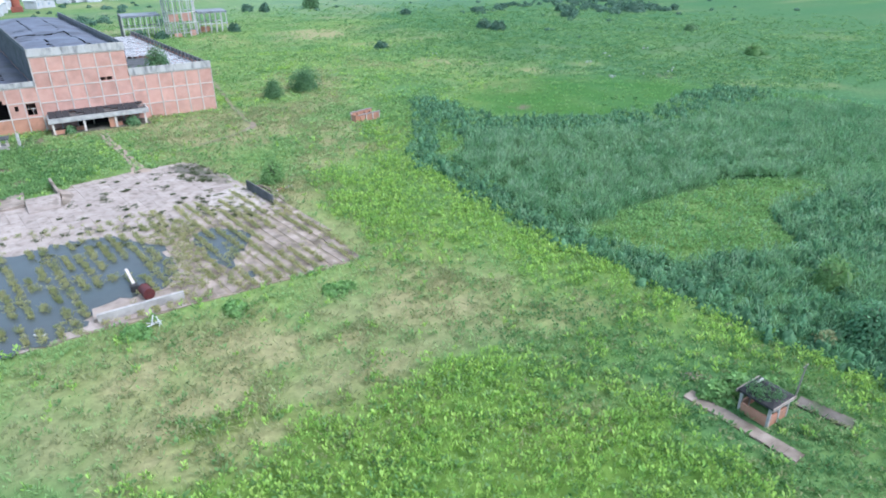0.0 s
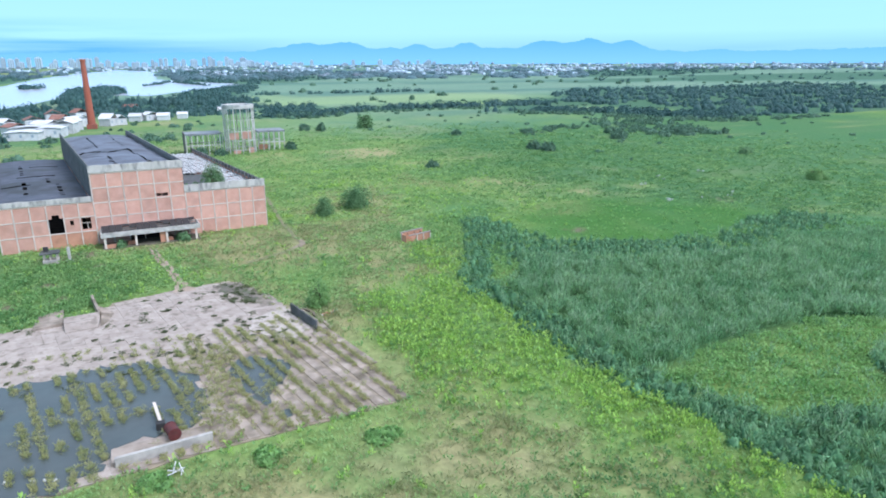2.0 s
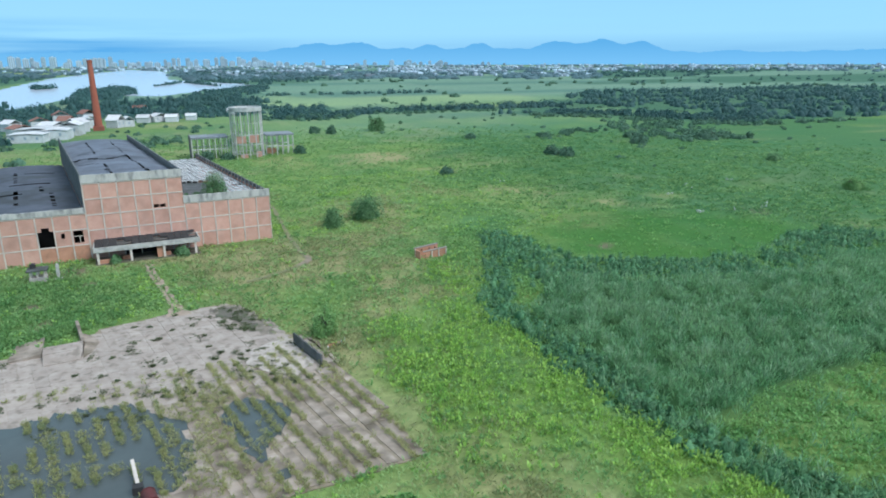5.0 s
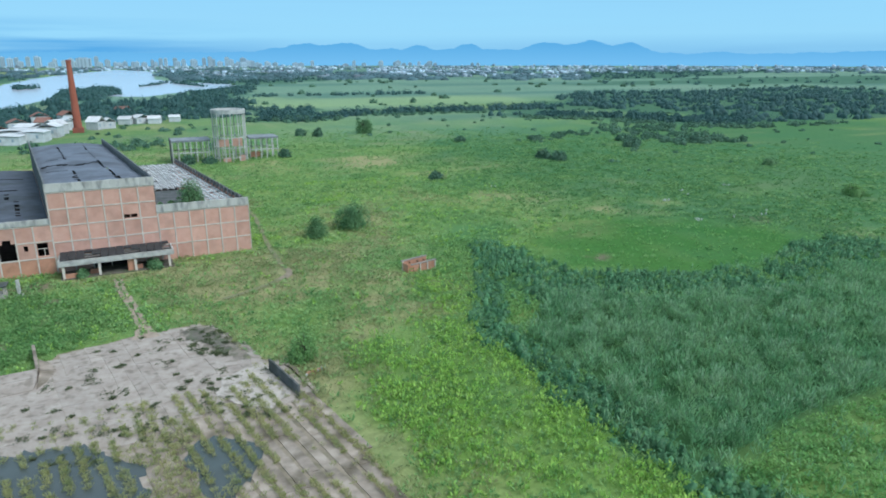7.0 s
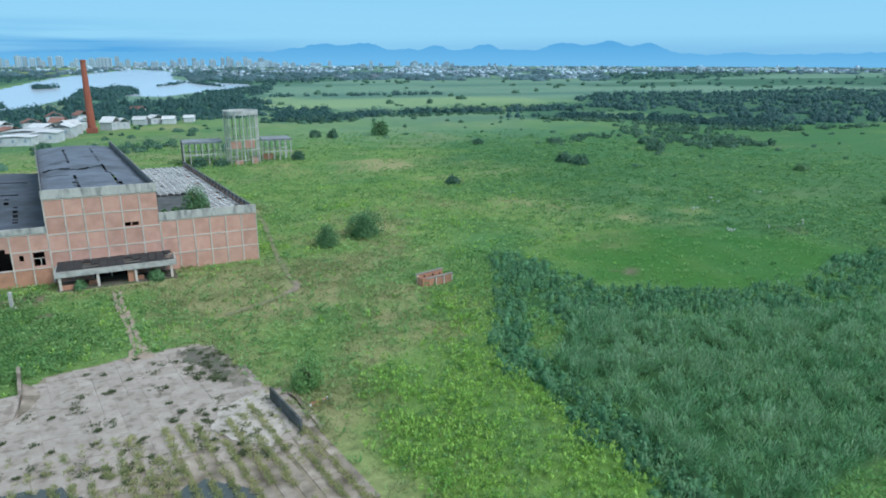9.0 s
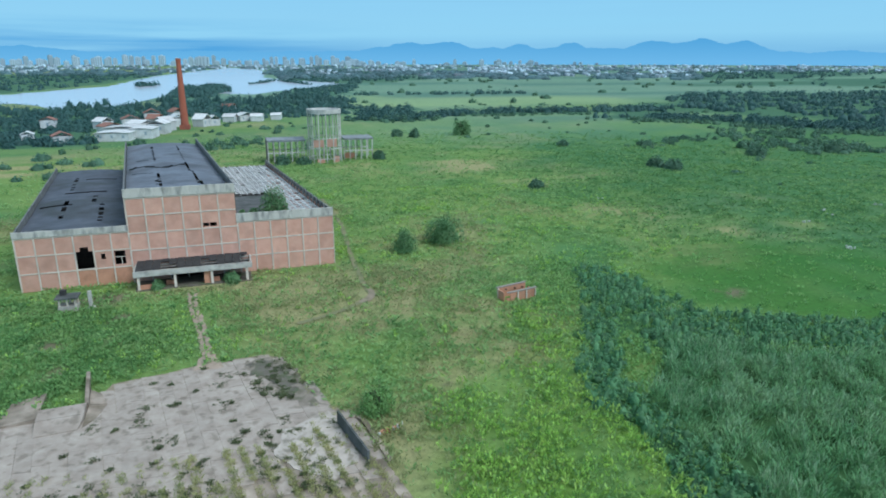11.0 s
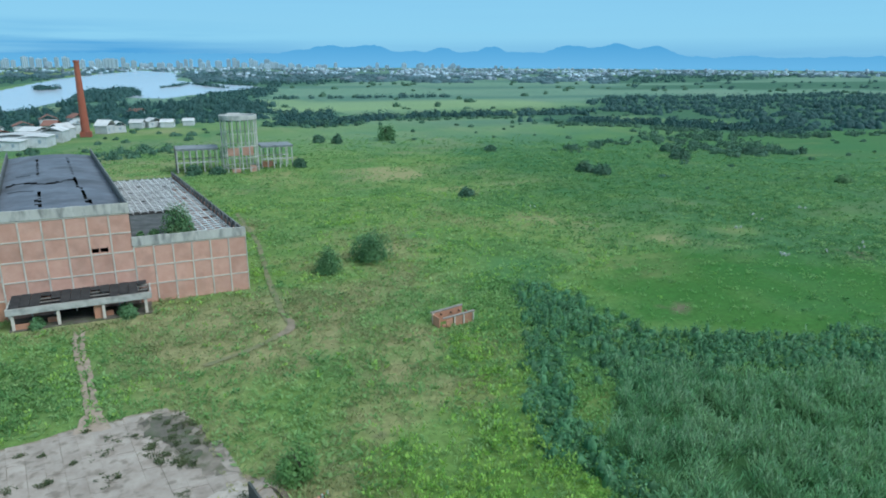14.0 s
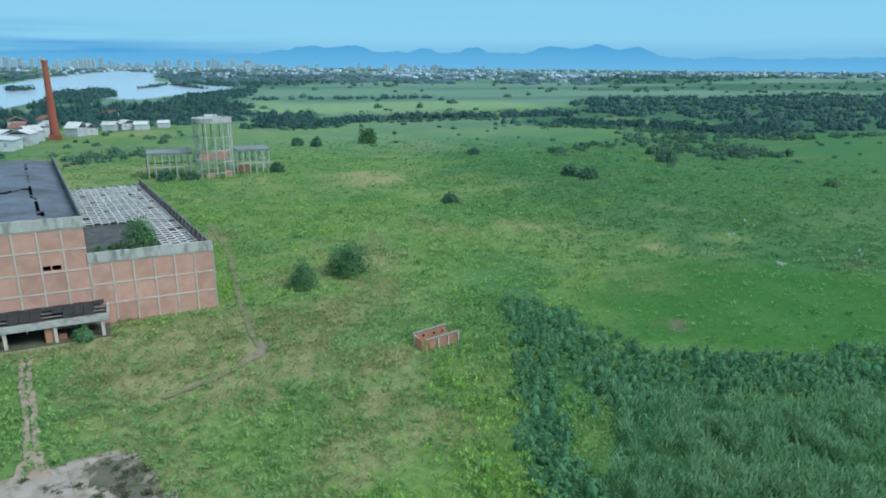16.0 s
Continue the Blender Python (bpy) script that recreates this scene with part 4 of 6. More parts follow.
for k in range(41):
    for j in range(12):
        xa = -16.5 + j * 1.32
        y = 1.4 + k * 1.6 + 0.8 * (j % 2)
        if (y < 27.5 and xa < -7.2) or block_r.random() < 0.03:
            continue
        dz = 0.07 * block_r.random()
        box(bm, xa + 0.08 + SK * y, xa + 1.24 + SK * y, y - 0.19, y + 0.19, 8.98 + dz, 9.1 + dz)
tagged(part("filler_blockwork", bm, BEAM, factory), "rows of pale filler blocks between the beams", kind="stuff")
bm = bmesh.new()
box(bm, -16.9, -7.2, 0.6, 26.5, 8.5, 8.75, SK)
part("roof_slab", bm, MOSSY, factory, "blackened slab with weeds on it")
bm = bmesh.new()
box(bm, -16.9, -0.4, 0.5, 67.5, 0.02, 0.12, SK)
part("floor_slab", bm, DAMPFLOOR, factory)
bm = bmesh.new()
box(bm, -21.75, -21.6, 0.0, 0.25, 8.9, 9.7)
part("mullion", bm, BRICK, factory)

# entrance canopy
canopy = thing("entrance_canopy", "long concrete entrance canopy with a rotten dark roof", "canopy", pose(0, 0.6, 0, 0, 0, 2.6))
bm = bmesh.new()
box(bm, -34.3, -15.3, -5.85, -5.6, 2.4, 3.35)
part("fascia", bm, FASCIA, canopy, "pale stained concrete fascia beam")
for x in (-34.3, -15.55):
    bm = bmesh.new()
    box(bm, x, x + 0.25, -5.6, -0.1, 2.4, 3.25)
    part("side_fascia", bm, PARAPET, canopy)
for k in range(14):
    x0, x1 = -34.0 + k * 1.3, -34.0 + (k + 1) * 1.3 - 0.05
    y0 = (-5.3, -5.2, -3.2, -5.0, -2.0)[(k * 3) % 5]
    bm = bmesh.new()
    vs = [bm.verts.new((x, y, 3.75 + 0.09 * y + dz + 0.04 * (k % 2))) for dz in (0, 0.06) for x, y in ((x0, y0), (x1, y0), (x1, -0.12), (x0, -0.12))]
    for f in ((3, 2, 1, 0), (4, 5, 6, 7), (0, 1, 5, 4), (1, 2, 6, 5), (2, 3, 7, 6), (3, 0, 4, 7)):
        bm.faces.new([vs[i] for i in f])
    part("roof_sheet", bm, CANOPY_ROOF, canopy, "broken dark roof sheet")
bm = bmesh.new()
box(bm, -34.0, -15.7, -5.55, -0.12, 2.42, 2.52)
part("soffit", bm, DARK, canopy)
for k in range(3):
    bm = bmesh.new()
    beam(bm, (-34.0, -4.9 + k * 1.3, 3.12 + 0.1 * k), (-15.7, -4.9 + k * 1.3, 3.12 + 0.1 * k), 0.14, 0.16)
    part("rafter", bm, WOOD, canopy)
# Added floor slab: the shade under the canopy is put into its dark colour.
bm = bmesh.new()
box(bm, -34.2, -15.4, -5.9, -0.1, -0.1, 0.12)
part("floor", bm, EARTH_SHADE, canopy, "dark floor slab coloured for the canopy's shade")
for x in (-33.6, -27.9, -22.0, -16.2):
    bm = bmesh.new()
    box(bm, x - 0.2, x + 0.2, -5.7, -5.3, 0, 2.4)
    part("post", bm, FRAME, canopy)
for xa, xb, y, z in ((-33.4, -31.4, -5.4, 0.9), (-29.5, -28.1, -4.0, 0.9), (-23.3, -22.2, -5.2, 2.3), (-21.8, -20.8, -4.5, 0.9)):
    bm = bmesh.new()
    box(bm, xa, xb, y - 0.12, y + 0.12, 0, z)
    part("low_wall", bm, BRICK_RAW, canopy, "low raw brick wall")

# concrete booth and post before the facade
booth = thing("concrete_booth", "small weathered concrete booth with open sides", "booth")
bm = bmesh.new()
box(bm, -43.6, -41.0, -14.2, -12.2, 0, 1.0)
part("base", bm, PALE, booth)
for x in (-43.5, -42.4, -41.3):
    for y in (-14.1, -12.5):
        bm = bmesh.new()
        box(bm, x, x + 0.22, y, y + 0.22, 1.0, 2.2)
        part("pillar", bm, FRAME, booth)
bm = bmesh.new()
box(bm, -43.9, -40.7, -14.5, -11.9, 2.2, 2.42)
part("roof", bm, MOSSY, booth)
bm = bmesh.new()
box(bm, -43.4, -42.6, -13.0, -12.2, 2.42, 3.2)
part("vent", bm, DARK, booth)
stub = thing("concrete_pillar", "broken concrete pillar standing in the weeds", "pillar")
bm = bmesh.new()
box(bm, -39.5, -39.0, -13.5, -13.0, 0, 2.9)
box(bm, -39.8, -38.7, -13.8, -12.7, 0, 0.35)
part("shaft", bm, PARAPET, stub)

# ---- tall chimney ----
chimney = thing("brick_chimney", "tall tapering red brick factory chimney", "chimney", pose(-48.0, 271, 0))
bm = bmesh.new()
tube(bm, (0, 0, 2.5), (0, 0, 36.2), 2.05, 1.2, 20)
part("shaft", bm, CHIMNEY_BRICK, chimney)
bm = bmesh.new()
tube(bm, (0, 0, 36.2), (0, 0, 37.4), 1.4, 1.45, 20)
part("crown", bm, CHIMNEY_BRICK, chimney)
bm = bmesh.new()
box(bm, -2.6, 2.6, -2.6, 2.6, 0, 2.5)
part("base", bm, CHIMNEY_BRICK, chimney)

# ---- round water tower and the frame building behind ----
TX, TY, TR = 12.9, 130.6, 6.0
tower = thing("water_tower", "round concrete water tower frame with slender columns", "tower", pose(TX, TY, 0))
for k in range(14):
    a = (k + 0.5) * math.tau / 14
    bm = bmesh.new()
    x, y = TR * math.cos(a), TR * math.sin(a)
    box(bm, x - 0.16, x + 0.16, y - 0.16, y + 0.16, 0, 18.0)
    part("column", bm, TOWER_C, tower)


def ring(bm, r0, r1, z0, z1, n=42):
    c = [[bm.verts.new((r * math.cos(k * math.tau / n), r * math.sin(k * math.tau / n), z)) for k in range(n)] for r, z in ((r0, z0), (r1, z0), (r1, z1), (r0, z1))]
    for k in range(n):
        for a in range(4):
            bm.faces.new((c[a][k], c[(a + 1) % 4][k], c[(a + 1) % 4][(k + 1) % n], c[a][(k + 1) % n]))


for z0, z1, r0, m, nm in ((18.0, 19.5, 5.6, TOWER_C, "tank_wall"), (9.0, 9.2, 5.8, TOWER_C, "ring_beam"), (5.2, 5.45, 5.8, TOWER_C, "ring_beam"), (1.6, 1.8, 5.8, TOWER_C, "ring_beam"), (13.4, 13.55, 5.8, TOWER_C, "ring_beam")):
    bm = bmesh.new()
    ring(bm, r0, TR + (0.3 if z0 > 17 else 0.1), z0, z1)
    part(nm, bm, m, tower)
bm = bmesh.new()
tube(bm, (0, 0, 18.0), (0, 0, 18.3), 5.6, 5.6, 42)
part("tank_floor", bm, TOWER_C, tower)
for x0, x1, y, z0, z1 in ((-4.4, -0.6, -1.2, 5.5, 8.2), (0.4, 4.4, -1.0, 5.5, 8.6), (2.4, 4.6, -4.4, 0, 2.4), (-3.4, -0.6, -3.6, 0, 1.6)):
    bm = bmesh.new()
    box(bm, x0, x1, y, y + 0.2, z0, z1)
    part("brick_wall", bm, BRICK, tower, "pinkish brick infill wall")

shed = thing("frame_building", "two-storey open concrete frame building without walls", "building", pose(-8.2, 131.5, 0))
for k in range(19):
    for y in (0.3, 10.5):
        bm = bmesh.new()
        x = 0.3 + k * 2.16
        if 13.5 < x < 28.0 and y < 1:
            continue
        box(bm, x - 0.16, x + 0.16, y - 0.16, y + 0.16, 0, 7.7)
        part("column", bm, TOWER_C, shed)
for xa, xb in ((0, 14.0), (28.4, 39.6)):
    bm = bmesh.new()
    box(bm, xa, xb, 0, 10.8, 7.7, 8.35)
    part("roof_slab", bm, SLABROOF, shed)
    for y in (0.3, 10.5):
        bm = bmesh.new()
        beam(bm, (xa, y, 3.6), (xb, y, 3.6), 0.3, 0.35)
        part("floor_beam", bm, TOWER_C, shed)
bm = bmesh.new()
box(bm, 29, 33, 5, 5.2, 0, 2.2)
part("brick_wall", bm, BRICK_RAW, shed)
bm = bmesh.new()
box(bm, -0.3, 0, 0.0, 10.8, 0, 8.6)
part("end_wall", bm, MOSSY, shed)

# ---- flooded concrete pad ----
pad = sheet("concrete_pad", PAD_POLY, 0.05, DIRT, "weathered pinkish concrete pad with grassy joints", "concrete pad", thick=0.2, wobble=0.5, seed=8, step=1.5)
pad_r = random.Random(81)
for k in range(42):
    off = -62 + k * 1.55
    ys = np.arange(-92.5, -37, 0.5)
    ok = inside(off + 0.7 + PADK * (ys + 66), ys, PAD_POLY)
    if ok.sum() < 3:
        continue
    y0, y1 = ys[ok].min(), ys[ok].max()
    # each strip is cast in lengths that have settled and tilted a little
    y = y0
    while y < y1 - 0.5:
        ye = min(y1, y + 5.5 + 3 * pad_r.random())
        bm = bmesh.new()
        zs = [0.1 + 0.03 * pad_r.random() for _ in range(4)]
        g = (0.16 + 0.12 * pad_r.random()) if ye < -62 and off > -24 else 0.006
        pts = [(off + g, y + 0.02), (off + 1.55 - g, y + 0.02), (off + 1.55 - g, ye - 0.02), (off + g, ye - 0.02)]
        lo = [bm.verts.new((px + PADK * (py + 66) + 0.05 * pad_r.random(), py, 0.0)) for px, py in pts]
        hi = [bm.verts.new((v.co.x, v.co.y, z)) for v, z in zip(lo, zs)]
        bm.faces.new(hi)
        for i in range(4):
            bm.faces.new((lo[i], lo[(i + 1) % 4], hi[(i + 1) % 4], hi[i]))
        part("slab", bm, PAD_WORN if ye < -58 - 7 * pad_r.random() and off > -27 + 5 * pad_r.random() else PAD, pad)
        y = ye
sheet("loading_slab", [(-12.4, -57.4), (-7.4, -54.6), (-5.7, -65.0), (-8.6, -67.6), (-11.6, -64.6), (-13.8, -62.0)], 0.2, PAD_LIGHT, "clean pale concrete slab beside the dark wall", "concrete slab", thick=0.15, wobble=0.8, seed=18, step=1.2)
sheet("silt_drift", [(-17.0, -40.4), (-14.4, -38.6), (-12.4, -39.4), (-10.6, -43.6), (-8.6, -50.6), (-7.6, -53.4), (-9.6, -52.6), (-11.6, -50.6), (-13.8, -46.6), (-15.0, -43.2)], 0.145, SILT, "dusty brown silt drifted over the corner of the pad", "bare earth", wobble=1.3, step=0.6, seed=19)
sheet("pool_water", [(-62, -66), (-50, -66.5), (-42, -66.8), (-36.7, -66.6), (-31.8, -65.6), (-26.8, -67.2), (-23.6, -70.6), (-21.8, -73), (-21.4, -79), (-21.8, -84), (-24, -85.2), (-30.5, -85.6), (-31.2, -90.5), (-39, -92.2), (-62, -92)], 0.16, POOL, "still dark rainwater standing on the pad", "water", wobble=1.5, step=0.8, seed=9)
sheet("pool_water", [(-18.0, -71.4), (-15.3, -70.4), (-12.4, -72.2), (-11.0, -74.4), (-11.6, -78.2), (-14.2, -81.2), (-15.4, -84.0), (-16.4, -81.6), (-17.2, -76.4)], 0.16, POOL, "shallow rainwater puddle on the pad", "water", wobble=1.2, step=0.7, seed=10)
sheet("pool_water", [(-14.6, -87.6), (-13.0, -87.4), (-12.9, -85.8), (-14.3, -86.0)], 0.16, POOL, "small puddle at the edge of the pad", "water", wobble=0.3, step=0.6, seed=12)

sheet("bare_patch", [(-15.8, -40.2), (-13.2, -40.0), (-11.6, -43.0), (-10.6, -47.0), (-11.2, -50.5), (-12.6, -48.2), (-13.4, -45.2), (-15.0, -44.2)], 0.2, EARTH_SHADE, "dark mossy earth over the corner of the pad", "bare earth", wobble=1.3, step=0.45, seed=31)
loading_wall = thing("retaining_wall", "low white concrete wall along a raised platform", "wall")
bm = bmesh.new()
vs = box(bm, -30.2, -21.4, -89.0, -88.6, 0, 1.1)
for v in vs:
    v.co.y += (v.co.x + 21.4) * 0.1
part("wall", bm, PALE, loading_wall)
bm = bmesh.new()
vs = box(bm, -30.6, -21.6, -88.55, -86.0, 0, 0.5)
for v in vs:
    v.co.y += (v.co.x + 21.4) * 0.1
part("platform", bm, PAD_WORN, loading_wall)

tank = thing("rusty_tank", "rusty red steel tank lying on the platform", "tank", pose(-25.0, -87.0, 0.5, 0, 0, 12) @ Matrix.Scale(0.75, 4))
bm = bmesh.new()
tube(bm, (0, -1.1, 0.85), (0, 1.1, 0.85), 0.8, 0.8, 20)
part("drum", bm, RED, tank)
for y in (-1.15, 1.05):
    bm = bmesh.new()
    tube(bm, (0, y, 0.85), (0, y + 0.1, 0.85), 0.86, 0.86, 20)
    part("rim", bm, RED, tank)
for y in (-0.8, 0.6):
    bm = bmesh.new()
    box(bm, -0.6, 0.6, y, y + 0.2, 0, 0.4)
    part("cradle", bm, DARK, tank)
chute = thing("steel_chute", "pale steel chute leaning beside the red tank", "chute")
bm = bmesh.new()
beam(bm, (-26.0, -84.2, 0.7), (-26.5, -80.4, 1.3), 0.32, 0.12)
part("trough", bm, FRAME, chute)
bm = bmesh.new()
box(bm, -26.5, -25.6, -84.6, -83.8, 0.1, 0.9)
part("box", bm, DARK, chute)

dark_wall = thing("concrete_wall", "dark stained concrete wall panel beside the pad", "wall")
bm = bmesh.new()
for k in range(6):
    a, b = k / 6, (k + 1) / 6
    xa, ya, xb, yb = -7.0 + 1.9 * a, -57.6 - 7.9 * a, -7.0 + 1.9 * b, -57.6 - 7.9 * b
    h = 1.75 - 0.3 * b
    vs = [bm.verts.new(q) for q in ((xa, ya, 0), (xb, yb, 0), (xb, yb, h), (xa, ya, h), (xa + 0.22, ya, 0), (xb + 0.22, yb, 0), (xb + 0.22, yb, h), (xa + 0.22, ya, h))]
    for f in ((0, 1, 2, 3), (7, 6, 5, 4), (3, 2, 6, 7), (0, 3, 7, 4), (1, 5, 6, 2)):
        bm.faces.new([vs[i] for i in f])
part("panel", bm, MOSSY, dark_wall)
bm = bmesh.new()
kerb = [(-6.4, -57.0), (-5.6, -56.5), (-4.8, -56.7), (-4.2, -57.7), (-3.9, -59.5), (-3.5, -62.0), (-3.1, -64.6), (-3.0, -66.0)]
for (xa, ya), (xb, yb) in zip(kerb, kerb[1:]):
    beam(bm, (xa, ya, 0.14), (xb, yb, 0.14), 0.55, 0.3)
part("kerb", bm, PAD_WORN, dark_wall, "curved weathered concrete kerb")

bund = thing("concrete_bund", "pale broken concrete rim round an overgrown pit", "wall")


def slab_from(corners, thick):
    """A slab under four top corners."""
    bm = bmesh.new()
    top = [bm.verts.new(c) for c in corners]
    low = [bm.verts.new((c[0], c[1], max(-0.1, c[2] - thick))) for c in corners]
    bm.faces.new(top)
    bm.faces.new(low[::-1])
    for i in range(4):
        bm.faces.new((low[i], low[(i + 1) % 4], top[(i + 1) % 4], top[i]))
    return bm


for name, corners, m in (("wall", ((-34.5, -39.6, 1.3), (-34.1, -39.6, 1.3), (-32.8, -47.2, 1.05), (-33.2, -47.2, 1.05)), PAD_WORN),
                         ("apron", ((-33.4, -43.2, 0.6), (-32.2, -43.8, 0.22), (-31.2, -46.4, 0.2), (-32.8, -47.1, 0.7)), PAD_WORN),
                         ("apron", ((-32.8, -47.2, 0.68), (-31.2, -46.5, 0.18), (-31.9, -49.6, 0.16), (-32.8, -51.2, 0.18)), PAD_WORN),
                         ("ledge", ((-37.6, -47.5, 0.95), (-33.0, -47.2, 1.02), (-32.9, -49.2, 0.8), (-37.5, -49.5, 0.75)), PAD),
                         ("ledge", ((-37.5, -49.52, 0.7), (-32.9, -49.22, 0.75), (-33.1, -51.4, 0.2), (-37.2, -51.9, 0.2)), PAD),
                         ("side_block", ((-41.2, -44.2, 0.5), (-38.0, -43.0, 0.7), (-37.7, -48.6, 0.6), (-41.6, -49.0, 0.3)), PAD_WORN)):
    part(name, slab_from(corners, 1.2), m, bund)
for x, y, h in ((22.3, -132.7, 3.4),):
    post = thing("wooden_pole", "thin weathered wooden pole standing upright", "pole", pose(x, y, 0, 2, 3, 0))
    bm = bmesh.new()
    tube(bm, (0, 0, 0), (0, 0, h), 0.09, 0.06, 8)
    part("shaft", bm, WOOD, post)
    bm = bmesh.new()
    beam(bm, (-0.35, 0, h - 0.2), (0.45, 0.1, h - 0.05), 0.06)
    part("crosspiece", bm, WOOD, post)

scrap = thing("scrap_heap", "small heap of pale discarded pipes in the grass", "scrap", pose(-25.0, -93.0, 0) @ Matrix.Scale(0.8, 4))
scrap_r = random.Random(5)
for k in range(9):
    bm = bmesh.new()
    a = scrap_r.random() * math.tau
    c = Vector((scrap_r.random() - 0.5, scrap_r.random() - 0.5, 0.25 + 0.05 * k))
    d = Vector((math.cos(a), math.sin(a), 0.25)) * (0.5 + 0.5 * scrap_r.random())
    tube(bm, c - d, c + d, 0.06, 0.06, 6)
    part("pipe", bm, GREYSHEET, scrap)

for k, (x, y) in enumerate(((-37.0, -89.0), (-35.2, -89.7), (-39.3, -88.2), (-36.0, -89.3))):
    bit = thing("plastic_jug", "white plastic jug floating in the flooded pad", "jug", pose(x, y, 0.17, 0, 0, 40 * k) @ Matrix.Scale(0.6, 4), group="jugs in the water")
    bm = bmesh.new()
    tube(bm, (-0.3, 0, 0.1), (0.25, 0, 0.1), 0.17, 0.17, 10)
    part("body", bm, GREYSHEET, bit)
    bm = bmesh.new()
    tube(bm, (0.25, 0, 0.1), (0.42, 0, 0.1), 0.12, 0.05, 10)
    part("neck", bm, GREYSHEET, bit)

# ---- gatehouse ----
gate = thing("gatehouse", "small derelict brick gatehouse with a hipped dark roof", "building", pose(17.9, -132.7, 0, 0, 0, 5) @ Matrix.Diagonal((0.8, 0.8, 0.88, 1)))
for xa, xb, ya, yb in ((-1.5, 1.5, -1.7, -1.5), (-1.5, 1.5, 1.5, 1.7), (-1.7, -1.5, -1.7, 1.7), (1.5, 1.7, -1.7, 1.7)):
    bm = bmesh.new()
    box(bm, xa, xb, ya, yb, 0, 1.15)
    part("wall", bm, BRICK_RAW, gate)
for x in (-1.6, 0, 1.6):
    for y in (-1.6, 1.6):
        bm = bmesh.new()
        box(bm, x - 0.14, x + 0.14, y - 0.14, y + 0.14, 0, 2.3)
        part("pillar", bm, PALE, gate)
bm = bmesh.new()
ring4 = [(-1.95, -2.0), (1.95, -2.0), (1.95, 2.0), (-1.95, 2.0)]
lo = [bm.verts.new((x, y, 2.3)) for x, y in ring4]
mid = [bm.verts.new((x, y, 2.5)) for x, y in ring4]
apex = [bm.verts.new((0, -0.6, 3.4)), bm.verts.new((0, 0.6, 3.4))]
for k in range(4):
    bm.faces.new((lo[k], lo[(k + 1) % 4], mid[(k + 1) % 4], mid[k]))
bm.faces.new((mid[0], mid[1], apex[0]))
bm.faces.new((mid[1], mid[2], apex[1], apex[0]))
bm.faces.new((mid[2], mid[3], apex[1]))
bm.faces.new((mid[3], mid[0], apex[0], apex[1]))
bm.faces.new(lo[::-1])
part("roof", bm, CANOPY_ROOF, gate, "blackened hipped roof")
bm = bmesh.new()
beam(bm, (-0.7, 0.9, 3.0), (0.6, 1.0, 3.3), 0.25, 0.15)
part("ridge_rubble", bm, PARAPET, gate, "pale broken concrete on the ridge")
gv, gf = crown_leaves(-0.6, -0.1, 2.4, 1.2, 2.0, 1500, 0.2, 16, 77, 0.6)
roof_moss = quick_mesh("roof_weeds", gv, gf, TREE)
roof_moss.parent = gate
tagged(roof_moss, kind="stuff")
for ya, yb in ((-2.1, -2.0), (2.0, 2.1)):
    bm = bmesh.new()
    box(bm, -2.0, 2.0, ya, yb, 2.2, 2.55)
    part("eave_board", bm, PAD, gate)


def slab_strip(a, b, w, label, material):
    bm = bmesh.new()
    n = 9
    a, b = Vector(a), Vector(b)
    s = Vector((-(b - a).y, (b - a).x)).normalized() * w / 2
    r = random.Random(int(a.x * 10))
    for k in range(n):
        p, q = a + (b - a) * (k / n), a + (b - a) * ((k + 0.99) / n)
        vs = [bm.verts.new((*(c + s * i * (0.9 + 0.2 * r.random())), z)) for z in (0.0, 0.2) for c, i in ((p, -1), (q, -1), (q, 1), (p, 1))]
        for f in ((4, 5, 6, 7), (0, 1, 5, 4), (1, 2, 6, 5), (2, 3, 7, 6), (3, 0, 4, 7)):
            bm.faces.new([vs[i] for i in f])
    return tagged(part("walkway", bm, material), label, "walkway", kind="structure")


slab_strip((14.4, -127.9), (15.8, -137.8), 1.3, "cracked concrete walkway beside the gatehouse", PAD_WORN)
slab_strip((15.9, -126.0), (17.6, -126.7), 0.9, "short broken concrete slab near the gatehouse", PAD_WORN)
slab_strip((21.9, -133.2), (23.1, -137.4), 1.5, "cracked dark concrete walkway beyond the gatehouse", EARTH_SHADE)

# ---- roofless brick hut ----
hut = thing("brick_hut", "roofless ruined hut of raw orange brick", "hut", pose(25.9, -26.6, 0, 0, 0, 9))
for xa, xb, ya, yb, h in ((-2.8, 2.4, 1.0, 1.2, 1.75), (-0.5, 2.9, -1.3, -1.1, 1.55), (-2.8, -2.6, -1.0, 1.0, 1.5), (2.7, 2.9, -1.1, 0.9, 1.2), (-1.9, -0.9, -1.6, -1.4, 1.2), (-2.6, -2.0, -1.5, -1.3, 0.7)):
    bm = bmesh.new()
    vs = box(bm, xa, xb, ya, yb, 0, h)
    for v in vs[4:]:
        v.co.z += 0.1 * math.sin(3 * v.co.x + v.co.y)
    part("wall", bm, BRICK_RAW, hut)
for x, y, h in ((-0.4, -1.38, 1.5), (1.2, -1.38, 1.5), (2.85, -1.38, 1.5), (-2.75, 0.9, 1.7)):
    bm = bmesh.new()
    box(bm, x - 0.1, x + 0.1, y - 0.08, y + 0.08, 0, h)
    part("pilaster", bm, FRAME, hut)
for a, b in (((-3.0, 1.1, 1.72), (2.5, 1.15, 2.0)), ((-2.3, -1.25, 1.5), (3.1, -1.2, 1.72))):
    bm = bmesh.new()
    beam(bm, a, b, 0.42, 0.14)
    part("coping", bm, WOOD, hut, "weathered grey coping slab")
